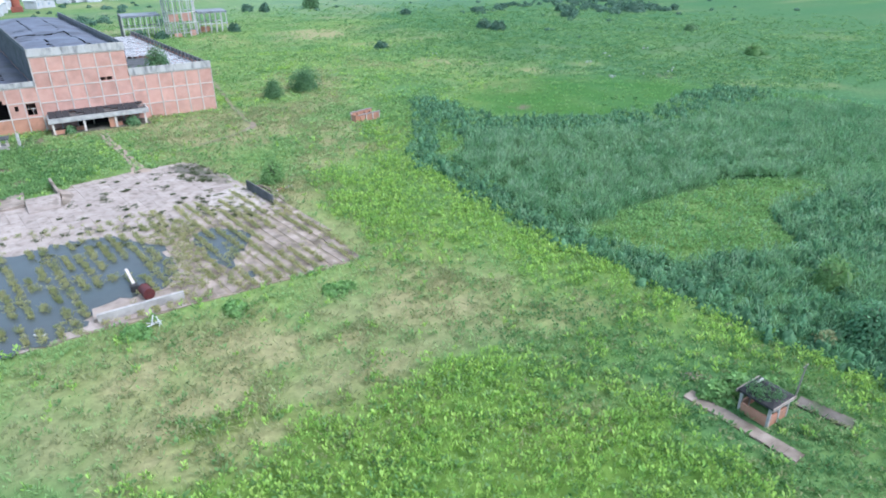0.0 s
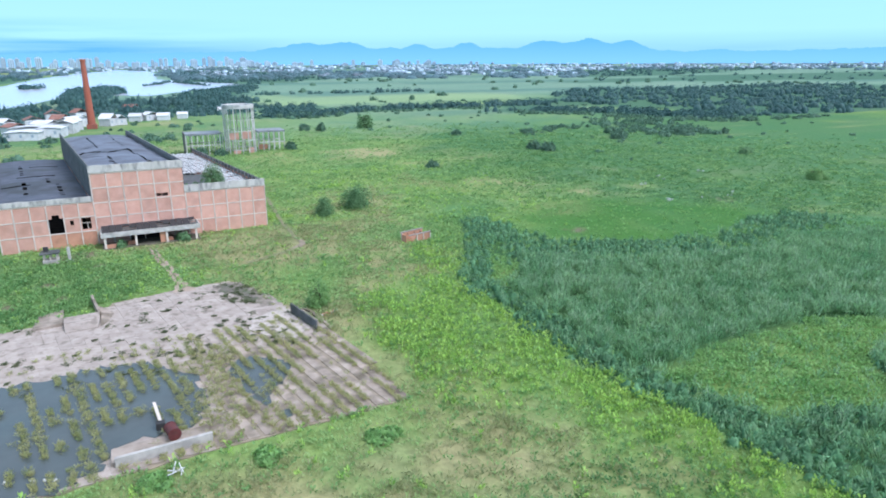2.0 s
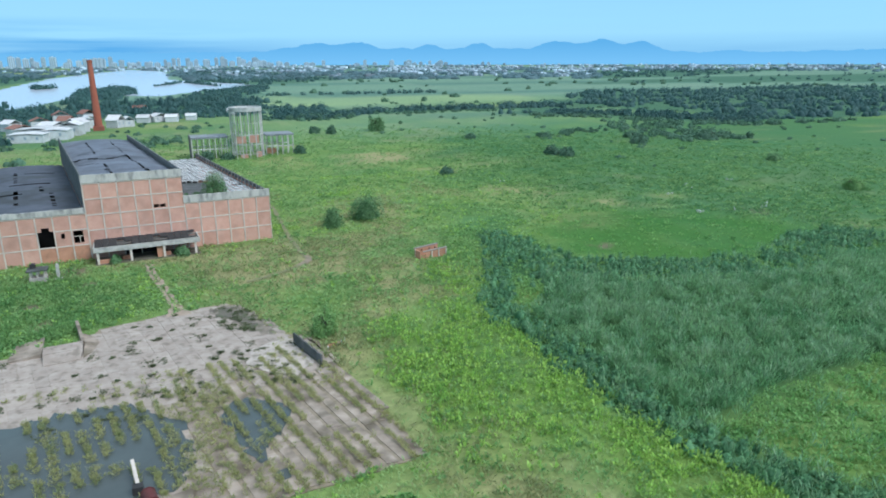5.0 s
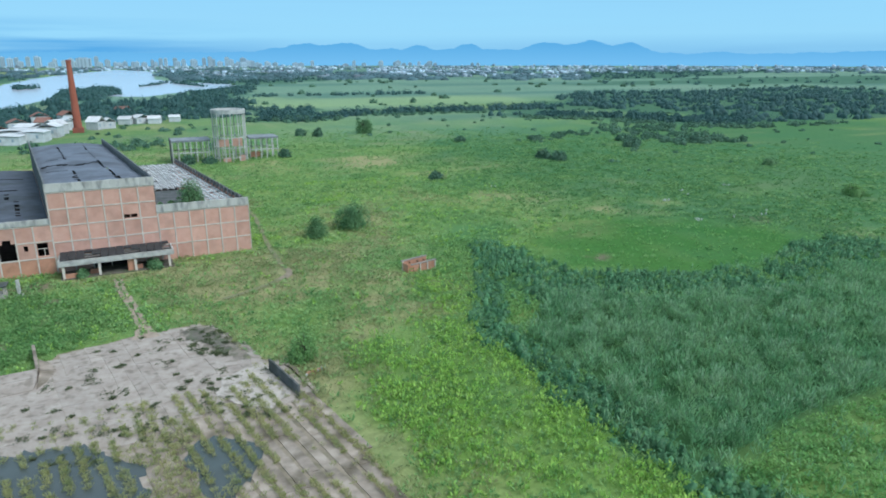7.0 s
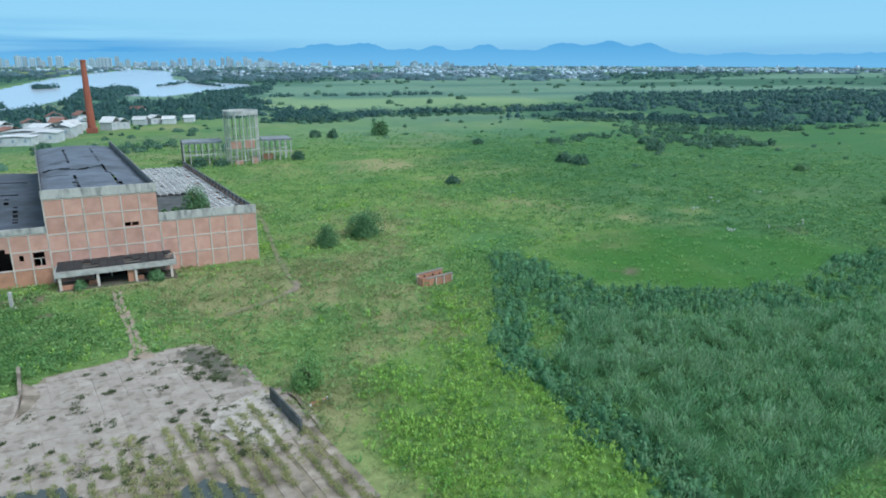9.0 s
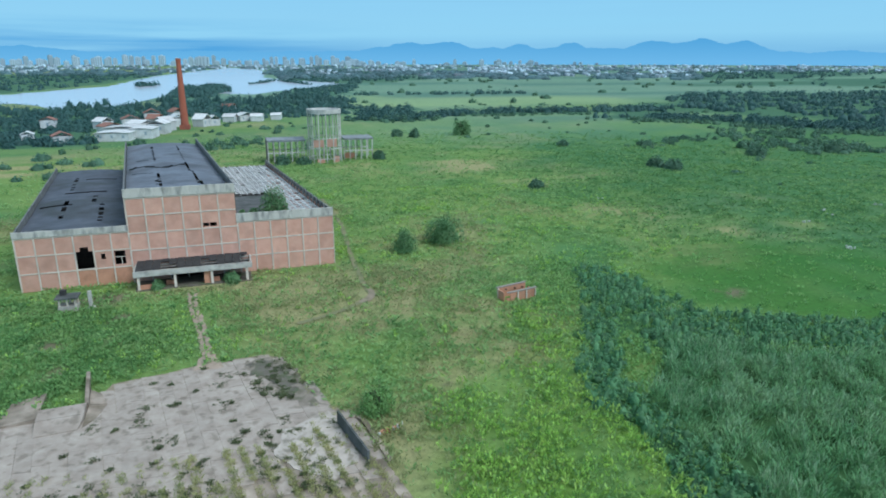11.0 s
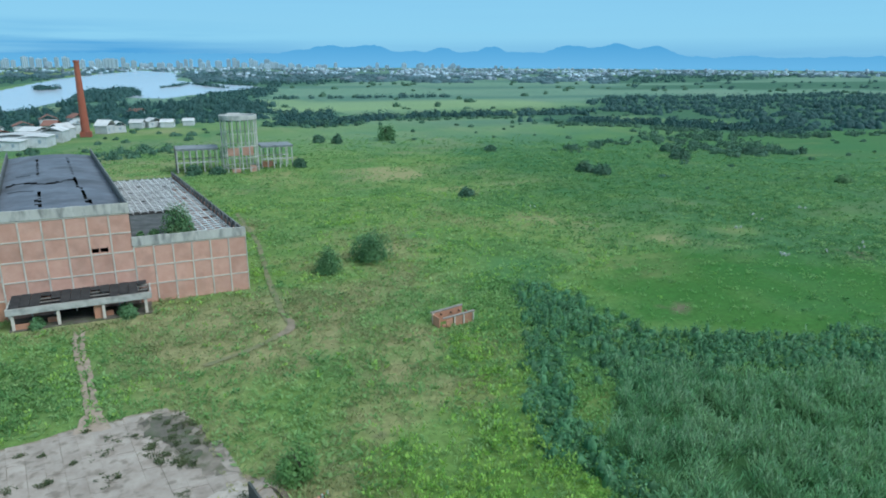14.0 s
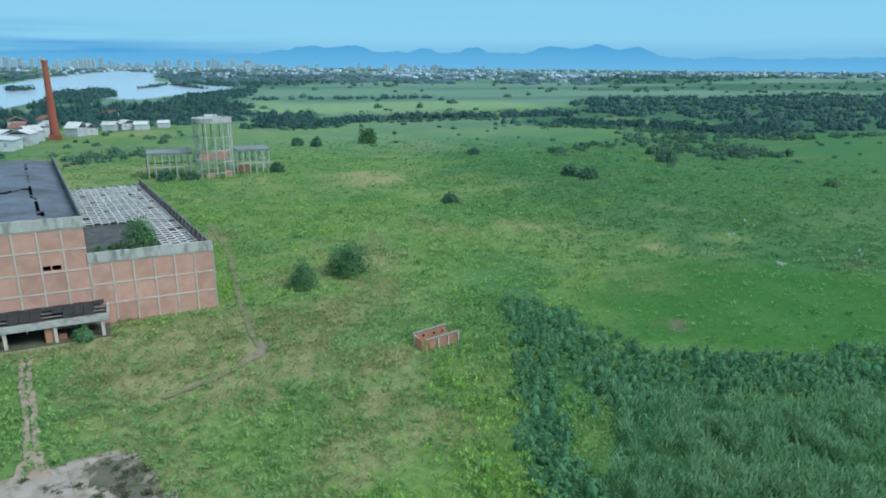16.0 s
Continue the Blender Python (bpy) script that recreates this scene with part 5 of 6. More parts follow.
for x in (-1.4, 0.3, 1.7):
    bm = bmesh.new()
    beam(bm, (x, 0.98, 1.3), (x, 0.6, 1.3), 0.14, 0.18)
    part("joist_stub", bm, DARK, hut)

# ---- broken bricks beside the pad ----
brick_pile = thing("brick_rubble", "broken red bricks and mortar lying in the weeds", "rubble", pose(-1.8, -60.4, 0.05))
pile_r = random.Random(77)
for k in range(16):
    bm = bmesh.new()
    w = 0.1 + 0.07 * pile_r.random()
    a = k / 15 * 2.6 - 1.3
    box(bm, a - w, a + w, 0.42 * a - 0.1 + 0.4 * (pile_r.random() - 0.5), 0.42 * a + 0.1, -0.05, 0.26 + 0.25 * pile_r.random())
    for v in bm.verts:
        v.co += Vector((pile_r.random() - 0.5, pile_r.random() - 0.5, 0.5 * pile_r.random())) * 0.12
    part("broken_brick", bm, BRICK_RAW if k % 3 else WHITEWASH, brick_pile)

# ---- pale rubble lying in the meadow ----
def rubble(x, y, seed):
    ob = thing("rubble_pile", "pale broken concrete chunks lying in the meadow grass", "rubble", pose(x, y, 0), group="rubble in the meadow")
    r = random.Random(seed)
    for k in range(3 + seed % 3):
        bm = bmesh.new()
        w = 0.1 + 0.16 * r.random()
        cx, cy = 2.2 * (r.random() - 0.5), 1.6 * (r.random() - 0.5)
        vs = box(bm, cx - w, cx + w, cy - w * 0.7, cy + w * 0.7, -0.1, 0.2 + 0.25 * r.random())
        for v in bm.verts:
            v.co += Vector((r.random() - 0.5, r.random() - 0.5, 0.5 * r.random())) * 0.15
        part("chunk", bm, WHITEWASH, ob)


for k, (x, y) in enumerate(((125.3, 11.2), (123.4, 6.4), (145.2, 13.0), (112.8, -20.0), (122.3, -21.0), (112.0, 1.5), (78.4, 40.5), (126.5, -18.4), (102.4, -18.5))):
    rubble(x, y, k)

# ---- houses and sheds near the lake ----
def house(x, y, w, d, h, rise, turn, wall_m, roof_m, label, windows=2):
    ob = thing("house", label, "house", pose(x, y, 0, 0, 0, turn), group="houses by the lake")
    bm = bmesh.new()
    box(bm, -w / 2, w / 2, -d / 2, d / 2, 0, h)
    part("wall", bm, wall_m, ob)
    bm = bmesh.new()
    e = 0.4
    pr = [(-w / 2 - e, h - 0.1), (0, h + rise), (w / 2 + e, h - 0.1), (w / 2 + e, h + 0.1), (0, h + rise + 0.2), (-w / 2 - e, h + 0.1)]
    rows = [[bm.verts.new((px, s, pz)) for px, pz in pr] for s in (-d / 2 - e, d / 2 + e)]
    for k in range(6):
        bm.faces.new((rows[0][k], rows[0][(k + 1) % 6], rows[1][(k + 1) % 6], rows[1][k]))
    for rr in (rows[0], rows[1][::-1]):
        bm.faces.new((rr[0], rr[1], rr[4], rr[5]))
        bm.faces.new((rr[1], rr[2], rr[3], rr[4]))
    part("roof", bm, roof_m, ob)
    for k in range(windows):
        bm = bmesh.new()
        c = -w / 2 + w * (k + 0.5) / windows
        box(bm, c - 0.5, c + 0.5, -d / 2 - 0.05, -d / 2 + 0.05, h * 0.4, h * 0.75)
        part("window", bm, PANE, ob)
    return ob


for args in ((-75, 226, 15, 12, 3.8, 0.5, -10, WHITEWASH, GREYSHEET, "low white warehouse with a flat pale sheet roof", 3),
             (-64, 234, 11, 12, 4.6, 0.5, -10, WHITEWASH, GREYSHEET, "white warehouse annex with a flat pale roof", 2),
             (-73, 246, 20, 13, 4.2, 0.8, -12, WHITEWASH, GREYSHEET, "long white warehouse with pale sheet roof", 3),
             (-59, 252, 9, 10, 5.2, 1.8, -12, WHITEWASH, GREYSHEET, "white gabled shed against the warehouse", 2),
             (-58, 266, 8, 9, 5.0, 2.4, -35, WHITEWASH, GREYSHEET, "white gabled house beside the warehouse", 2),
             (-70, 268, 14, 9, 4.4, 1.4, 65, WHITEWASH, GREYSHEET, "pale shed behind the warehouse", 2),
             (-84, 262, 10, 8, 3.6, 1.6, 40, WHITEWASH, TILES, "low house with a tile roof by the warehouse", 2),
             (-54, 290, 8, 8, 4.6, 2.2, 20, WHITEWASH, GREYSHEET, "white gabled house behind the chimney", 2),
             (-66, 296, 8, 7, 4.2, 2.4, 70, WHITEWASH, TILES, "pinkish house with a steep tile roof", 2),
             (-80, 300, 9, 8, 4.0, 2.0, 15, WHITEWASH, TILES, "pale house with a weathered tile roof", 2),
             (-92, 288, 8, 7, 4.0, 2.0, 50, WHITEWASH, GREYSHEET, "small white house with a grey roof", 2),
             (-40, 286, 8, 7, 4.2, 2.8, 60, WHITEWASH, GREYSHEET, "white gabled house near the brick chimney", 2),
             (-34, 290, 6, 6, 3.6, 2.2, 20, WHITEWASH, GREYSHEET, "small white gabled house near the chimney", 1),
             (-25, 312, 8, 7, 3.2, 1.6, 75, WHITEWASH, GREYSHEET, "low white house at the edge of the trees", 2),
             (-17, 316, 9, 7, 3.4, 1.8, 30, WHITEWASH, GREYSHEET, "low white house with a pale gable", 2),
             (-9, 313, 8, 7, 3.0, 1.5, 80, WHITEWASH, GREYSHEET, "low white house at the edge of the trees", 2),
             (3, 322, 8, 6, 2.8, 1.2, 80, WHITEWASH, GREYSHEET, "small white house among trees", 1),
             (-72, 330, 9, 9, 5.0, 2.4, 10, WHITEWASH, TILES, "pale house with a clay tile roof", 2),
             (-58, 335, 8, 8, 5.0, 2.4, 30, WHITEWASH, TILES, "pinkish house with a clay tile roof", 2),
             (32, 352, 8, 7, 3.0, 1.4, 80, WHITEWASH, GREYSHEET, "small white house among trees", 2),
             (-98, 224, 8, 7, 3.0, 1.8, 20, WHITEWASH, TILES, "small house with a red tile roof", 2),
             (-118, 285, 7, 6, 5.5, 1.5, 0, WHITEWASH, TILES, "narrow white house among trees", 1),
             (-28, 405, 16, 8, 3.5, 1.6, 80, WHITEWASH, TILES, "long low house with tile roof", 2),
             (-112, 225, 5, 5, 4.0, 1.2, 10, WHITEWASH, GREYSHEET, "small white outbuilding among trees", 1),
             (-150, 250, 7, 7, 3.0, 1.8, 30, WHITEWASH, TILES, "small house among dark trees", 2)):
    house(*args)

# ---- far town, city and hills ----
r = np.random.default_rng(17)
bms = []
for n, (b0, b1, d0, d1, h0, h1) in ((560, (-20, 62, 3000, 4600, 5, 14)), (320, (12, 46, 2300, 3500, 4, 11)), (280, (-22, 14, 2700, 3800, 5, 13)), (130, (16, 30, 1900, 2600, 4, 9)), (160, (40, 64, 2600, 4000, 5, 11)), (420, (4, 36, 1500, 2300, 5, 8)), (480, (-28, 4, 2000, 3400, 5, 12)), (300, (34, 62, 2400, 3800, 5, 9)), (260, (10, 40, 2000, 3000, 5, 9))):
    az, dist = np.radians(b0 + (b1 - b0) * r.random(n)), d0 + (d1 - d0) * r.random(n)
    w, dp, h = 6 + 26 * r.random(n) ** 4, 6 + 7 * r.random(n), 0.8 * h0 + 0.8 * (h1 - h0) * r.random(n) ** 2
    x, y = dist * np.sin(az), -130 + dist * np.cos(az)
    ok = ~inside(x, y, LAKE_POLY) & (vnoise(x, y, 130, 72) > 0.42)
    bms.append(np.stack([x, y, w, dp, h, r.random(n) * 3], 1)[ok])
T = np.concatenate(bms)
corner = np.array([(-1, -1, 0), (1, -1, 0), (1, 1, 0), (-1, 1, 0), (-1, -1, 1), (1, -1, 1), (1, 1, 1), (-1, 1, 1), (0, -1, 1.3), (0, 1, 1.3)], float)
ca, sa = np.cos(T[:, 5]), np.sin(T[:, 5])
lx, ly = corner[None, :, 0] * T[:, 2:3] / 2, corner[None, :, 1] * T[:, 3:4] / 2
V = np.stack([T[:, 0:1] + lx * ca[:, None] - ly * sa[:, None], T[:, 1:2] + lx * sa[:, None] + ly * ca[:, None], corner[None, :, 2] * T[:, 4:5]], -1)
quads = np.array([(0, 1, 5, 4), (1, 2, 6, 5), (2, 3, 7, 6), (3, 0, 4, 7), (4, 8, 9, 7), (8, 5, 6, 9), (4, 5, 8, 8), (6, 7, 9, 9)])
tri_a, tri_b = quads[:6], quads[6:, :3]
base = (np.arange(len(T)) * 10)[:, None, None]
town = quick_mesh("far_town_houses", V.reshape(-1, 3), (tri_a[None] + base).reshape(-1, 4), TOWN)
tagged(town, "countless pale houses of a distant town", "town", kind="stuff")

for k in range(110):
    az = radians(-25 + 34 * ((k + 0.8 * r.random()) / 80)) if k < 80 else radians(6 + 22 * r.random())
    dist = 3700 + 700 * r.random()
    h, w = (22 + 32 * r.random()) if k < 80 else (14 + 20 * r.random()), 16 + 18 * r.random()
    if k in (50, 51):
        w, h = 46, 46
    ob = thing("apartment_building", "distant pale high-rise block in the city", "building", pose(dist * math.sin(az), -130 + dist * math.cos(az), 0, 0, 0, -math.degrees(az) + 30 * (r.random() - 0.5)), group="city high-rises")
    bm = bmesh.new()
    box(bm, -w / 2, w / 2, -8, 8, 0, h)
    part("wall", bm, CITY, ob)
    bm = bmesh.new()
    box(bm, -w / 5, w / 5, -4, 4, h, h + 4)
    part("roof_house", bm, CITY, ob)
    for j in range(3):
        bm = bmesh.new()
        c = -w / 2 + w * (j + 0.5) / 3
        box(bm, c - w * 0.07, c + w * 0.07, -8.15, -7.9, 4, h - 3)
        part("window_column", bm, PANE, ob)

RIDGE = [(-30, 0.9), (-22, 0.75), (-15, 0.9), (-11, 0.45), (-8.1, 0.5), (-3.9, 0.62), (1.1, 0.55), (6.4, 0.6), (9.3, 0.66), (10.6, 0.95), (11.7, 1.0), (12.3, 1.25), (13.7, 1.3), (14.4, 1.15), (15.1, 1.25), (16.9, 1.4), (17.6, 1.2), (18.5, 0.85), (20.3, 0.95), (21.0, 0.8), (22.2, 1.18), (22.9, 1.12), (23.7, 0.85), (25.5, 0.92), (26.0, 1.25), (27.0, 1.32), (27.6, 0.98), (28.6, 0.84), (30.9, 0.85), (32.2, 1.3), (33.0, 1.4), (34.5, 1.24), (35.5, 1.3), (36.5, 1.56), (37.3, 1.46), (38.3, 1.12), (39.2, 1.3), (39.9, 1.4), (40.7, 1.05), (41.9, 0.62), (44.1, 0.48), (46.6, 0.62), (48.2, 0.45), (53.9, 0.55), (58.0, 0.66), (66, 0.6), (78, 0.8)]


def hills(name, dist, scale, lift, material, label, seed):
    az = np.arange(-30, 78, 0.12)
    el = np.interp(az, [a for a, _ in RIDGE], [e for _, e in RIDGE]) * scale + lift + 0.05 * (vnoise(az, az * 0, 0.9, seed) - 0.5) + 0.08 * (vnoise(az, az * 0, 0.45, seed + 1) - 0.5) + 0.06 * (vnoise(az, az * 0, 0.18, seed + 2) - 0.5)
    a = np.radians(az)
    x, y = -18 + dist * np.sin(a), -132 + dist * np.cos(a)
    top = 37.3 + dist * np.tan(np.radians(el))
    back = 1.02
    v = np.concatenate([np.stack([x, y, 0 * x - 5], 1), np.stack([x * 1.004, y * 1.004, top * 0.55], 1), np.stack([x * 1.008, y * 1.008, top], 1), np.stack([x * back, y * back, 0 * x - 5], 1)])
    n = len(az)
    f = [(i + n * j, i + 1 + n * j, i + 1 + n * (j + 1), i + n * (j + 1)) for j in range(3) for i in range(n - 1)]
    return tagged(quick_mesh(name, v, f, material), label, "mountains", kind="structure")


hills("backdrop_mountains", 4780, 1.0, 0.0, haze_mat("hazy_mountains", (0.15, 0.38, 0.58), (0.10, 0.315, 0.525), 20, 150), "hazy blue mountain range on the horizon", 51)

# ---- vegetation ----
def blocked(x, y):
    return inside(x, y, PAD_POLY) | inside(x, y, BUILD_POLY) | (near_line(x, y, PATH_BACK) < 0.6) | (np.hypot((x - 3.0) / 1.6, (y + 19) / 3.8) < 1) | ((near_line(x, y, PATH_FRONT) < 0.8) & (near_line(x, y, PATH_FRONT) > 0.2)) | inside(x, y, [(13.6, -127.6), (15.2, -127.6), (16.7, -138.0), (15.0, -138.0)]) | inside(x, y, [(16.3, -131), (19.6, -131), (19.5, -134.5), (16.3, -134.5)]) | inside(x, y, [(21.1, -132.9), (22.7, -132.9), (23.9, -137.6), (22.3, -137.6)]) | inside(x, y, [(22.9, -28.6), (29, -28.6), (29, -24.8), (22.9, -24.8)]) | inside(x, y, [(-34.5, -8), (-15, -8), (-15, 0), (-34.5, 0)])


def weed_keep(x, y):
    k = np.clip(lushness(x, y) * 1.0 - 0.45 * dryness(x, y) + 0.08, 0.02, 0.85) * (0.35 + 0.9 * vnoise(x, y, 2.2, 73))
    return k * ~blocked(x, y) * ~inside(x, y, FIELD) * (1 - 0.97 * soft_zone(x, y, OVAL, 3.0)) * (1 - 0.8 * soft_zone(x, y, LEFTDARK, 2.0)) * (1 - 0.85 * np.exp(-(((x - 19) / 6) ** 2 + ((y + 133) / 6) ** 2)))


def meadow_keep(x, y):
    smooth = 1 - 0.93 * bent(x, y, OVAL, 4.0)
    fade = np.clip((260 - np.hypot(x - 20, y + 20)) / 170, 0, 1) * np.clip((y + 215) / 65 + 0.5 * vnoise(x, y, 9, 38), 0, 1) * np.clip((x + 95) / 45 + 0.5 * vnoise(x, y, 9, 39), 0, 1)
    return smooth * fade * (0.15 + 1.1 * vnoise(x, y, 7, 41) * vnoise(x, y, 2.6, 40)) * ~blocked(x, y) * ~inside(x, y, FIELD)


wx, wy = picked(jitter_grid(-58, 34, -150, -30, 0.62, 101), lambda x, y: weed_keep(x, y) * np.clip((y + 152) / 10, 0, 1), 102)
weeds = quick_mesh("broad_weeds", *plants(wx, wy, 11, 0.85, 0.5, 0.42, 0.2, 1.7), LUSH)
tagged(weeds, "dense bright green broad-leaved weeds", "weeds", kind="stuff")
wx, wy = picked(jitter_grid(-58, 34, -150, -30, 0.8, 103), lambda x, y: (0.3 * weed_keep(x, y) + 0.22 * vnoise(x, y, 4, 63) ** 2 * ~blocked(x, y) * ~inside(x, y, FIELD)), 104)
weeds = quick_mesh("leafy_weeds", *plants(wx, wy, 11, 0.6, 0.8, 0.4, 0.22, 0.9), LOWGREEN)
tagged(weeds, "mid-green leafy weeds between the brighter ones", "weeds", kind="stuff")
for name, stuff, step, seed in (("damp_grass", DEEPGREEN, 0.55, 117), ("dry_grass", DRYGRASS, 0.9, 119)):
    wx, wy = picked(jitter_grid(0, 31, -150, -104, step, seed), lambda x, y: np.maximum(np.exp(-(((x - 19) / 9) ** 4 + ((y + 135) / 10) ** 4)), 0.6 * np.exp(-(((x - 13) / 9) ** 4 + ((y + 117) / 9) ** 4))) * ~blocked(x, y) * ~inside(x, y, FIELD) * (0.25 + 0.8 * vnoise(x, y, 2.5, seed)), seed + 1)
    grass = quick_mesh(name, *plants(wx, wy, 10, 0.4, 0.7, 0.36, 0.15, 0.9), stuff)
    tagged(grass, "rank grass round the derelict gatehouse", "grass", kind="stuff")
wx, wy = scatter(90000, -60, 85, -34, 70, lambda x, y: weed_keep(x, y) * (0.15 + 1.1 * (vnoise(x, y, 5, 59) > 0.48)))
weeds = quick_mesh("broad_weeds", *plants(wx, wy, 6, 0.55, 0.6, 0.42, 0.22, 1.2), LUSH)
tagged(weeds, "bright green weeds scattered over the meadow", "weeds", kind="stuff")
wx, wy = picked(jitter_grid(-62, -22, -48, -6, 0.8, 105), lambda x, y: bent(x, y, LEFTDARK, 2.5) * ~blocked(x, y) * np.clip(1.2 - 1.5 * earthiness(x, y), 0.05, 1) * np.clip(1.5 * vnoise(x, y, 4, 64) - 0.1, 0, 1), 106)
weeds = quick_mesh("dark_weeds", *plants(wx, wy, 12, 0.7, 0.8, 0.42, 0.24, 1.0), LOWGREEN)
tagged(weeds, "dark green weeds before the factory front", "weeds", kind="stuff")
# loose tussocks all over the open meadow, paler and darker
for name, stuff, step, want, seed in (("grass_tussocks", MEADOW, 2.5, 0, 107), ("dark_tussocks", DEEPGREEN, 2.5, 1, 109), ("green_tussocks", LOWGREEN, 2.7, 2, 111)):
    qx, qy = picked(jitter_grid(-60, 300, -50, 260, step, seed), lambda x, y: ~blocked(x, y) * ~inside(x, y, FIELD) * (1 - 0.95 * bent(x, y, OVAL, 4.0)) * np.clip(1.5 - np.hypot(x - 20, y + 40) / 190, 0, 1) * np.clip(1.5 - 1.5 * dryness(x, y), 0.03, 1) * (np.clip(0.12 + 1.6 * deepness(x, y), 0, 1) if want == 1 else 1.0) * np.clip(2.4 * vnoise(x, y * 1.8, 9, 65 + want) * vnoise(x, y, 3.5, 68 + want) - 0.12, 0, 0.9), seed + 1)
    grow = np.repeat(np.arange(len(qx)), 4)
    tuss = quick_mesh(name, *plants(qx[grow] + 0.75 * rng.normal(size=len(grow)), qy[grow] + 0.5 * rng.normal(size=len(grow)), 5, (0.3, 0.5, 0.55)[want], 0.7, 0.5, 0.24, 0.7), stuff)
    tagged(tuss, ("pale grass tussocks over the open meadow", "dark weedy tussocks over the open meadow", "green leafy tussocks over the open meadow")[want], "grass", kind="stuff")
mx, my = scatter(130000, -95, 40, -210, -10, lambda x, y: meadow_keep(x, y) * np.clip(1.6 - 1.4 * dryness(x, y), 0.1, 1))
grass = quick_mesh("meadow_grass", *plants(mx, my, 5, 0.2, 0.6, 0.45, 0.12, 0.9), MEADOW)
tagged(grass, "rough uncut meadow grass", "grass", kind="stuff")
mx, my = scatter(230000, -95, 60, -210, 60, lambda x, y: meadow_keep(x, y) * np.clip(dryness(x, y) * 2.4 - 1.1, 0, 1))
grass = quick_mesh("dry_grass", *plants(mx, my, 5, 0.3, 0.7, 0.5, 0.13, 1.0), DRYGRASS)
tagged(grass, "patches of pale dry meadow grass", "grass", kind="stuff")
for name, stuff, want in (("meadow_grass", MEADOW, 0), ("damp_grass", DEEPGREEN, 1)):
    mx, my = scatter(90000, -90, 260, -60, 230, lambda x, y: meadow_keep(x, y) * np.clip(abs(1 - want - deepness(x, y) * 1.3), 0, 1) * (1 - 0.93 * inside(x, y, OVAL)))
    grass = quick_mesh(name, *plants(mx, my, 4, 0.16, 0.9, 0.7, 0.3, 0.5), stuff)
    tagged(grass, "rough grass tussocks on the open meadow" if want == 0 else "darker green meadow grass farther from the factory", "grass", kind="stuff")


def rim(x, y):
    return np.maximum(soft_zone(x, y, SHRUB_COLUMN, 1.6), soft_zone(x, y, SHRUB_BAND, 2.6)) * (0.25 + 0.75 * (vnoise(x, y, 2.6, 36) > 0.3))


def reed_keep(x, y):
    inner = bent(x, y, REEDS, 3.5) * 1.0 + inside(x, y, FIELD) * (1 - 0.88 * bent(x, y, LOWZONE, 5.0)) * np.where(y < -84, 0.3, 0.08)
    return np.clip(inner * np.clip(1 - rim(x, y), 0.02, 1) * ~inside(x, y, POCKET) * (0.35 + 0.8 * vnoise(x, y, 5, 43)) * (0.18 + 1.1 * (vnoise(x, y, 1.5, 70) > 0.42)), 0, 1)


rx_, ry_ = scatter(105000, 18, 130, -150, -20, reed_keep)
reeds = quick_mesh("tall_reeds", *plants(rx_, ry_, 8, 1.4, 0.9, 0.85, 0.105, 1.7), REED)
tagged(reeds, "tall grey-green reed grass filling the field", "reeds", kind="stuff")
px_, py_ = scatter(36000, 22, 130, -125, -40, lambda x, y: reed_keep(x, y) * np.clip((112 - x) / 40, 0.2, 1) * (vnoise(x, y, 1.5, 70) > 0.55) * (0.3 + 0.9 * vnoise(x, y, 9, 57)))
heads = quick_mesh("pale_reeds", *plants(px_, py_, 8, 1.9, 0.7, 0.9, 0.09, 2.3), REED_PALE)
tagged(heads, "taller pale reed clumps with light seed heads", "reeds", kind="stuff")
lx_, ly_ = scatter(110000, 18, 130, -150, -5, lambda x, y: (bent(x, y, LOWZONE, 4.0) * 1.0 + 0.5 * inside(x, y, FIELD) * ~bent(x, y, REEDS, 3.5) * (y > -90) + 0.06 * bent(x, y, OVAL, 4.0) + inside(x, y, POCKET) * 1.0 + 0.6 * soft_zone(x, y, [(28.5, -34), (29.5, -22), (38, -10), (46, -12), (38, -28), (31, -40)], 2.0)) * (0.3 + 0.7 * vnoise(x, y, 3, 42)))
low = quick_mesh("low_weeds", *plants(lx_, ly_, 5, 0.45, 0.6, 0.42, 0.22, 0.9), CLEARING)
tagged(low, "low bright green weeds in a clearing of the field", "weeds", kind="stuff")


def hedge_keep(x, y):
    lower = inside(x, y, FIELD) * ~bent(x, y, REEDS, 3.5) * ~bent(x, y, LOWZONE, 5.0) * (y < -104) * (x < 80) * 0.75
    return np.clip(np.maximum(rim(x, y), lower * 0.8) * (0.1 + 1.15 * vnoise(x, y, 4, 44)), 0, 1) * ~inside(x, y, [(22, -30), (30, -30), (30, -23), (22, -23)])


hx, hy = picked(jitter_grid(18, 126, -158, -6, 1.0, 113), lambda x, y: np.clip(hedge_keep(x, y) * 2.2, 0, 1), 114)
grow = np.random.default_rng(115).random((2, len(hx)))
hedge = quick_mesh("shrub_thicket", *mounds(hx, hy, 0.5 + 1.3 * grow[0] ** 1.5, 0.45 + 0.55 * grow[1] ** 1.5, 1, 24, 0.36, 116, body=0.74, wide=0.5, rough=0.75), SHRUB)
tagged(hedge, "dense dark blue-green shrubs edging the field", "shrubs", kind="stuff")


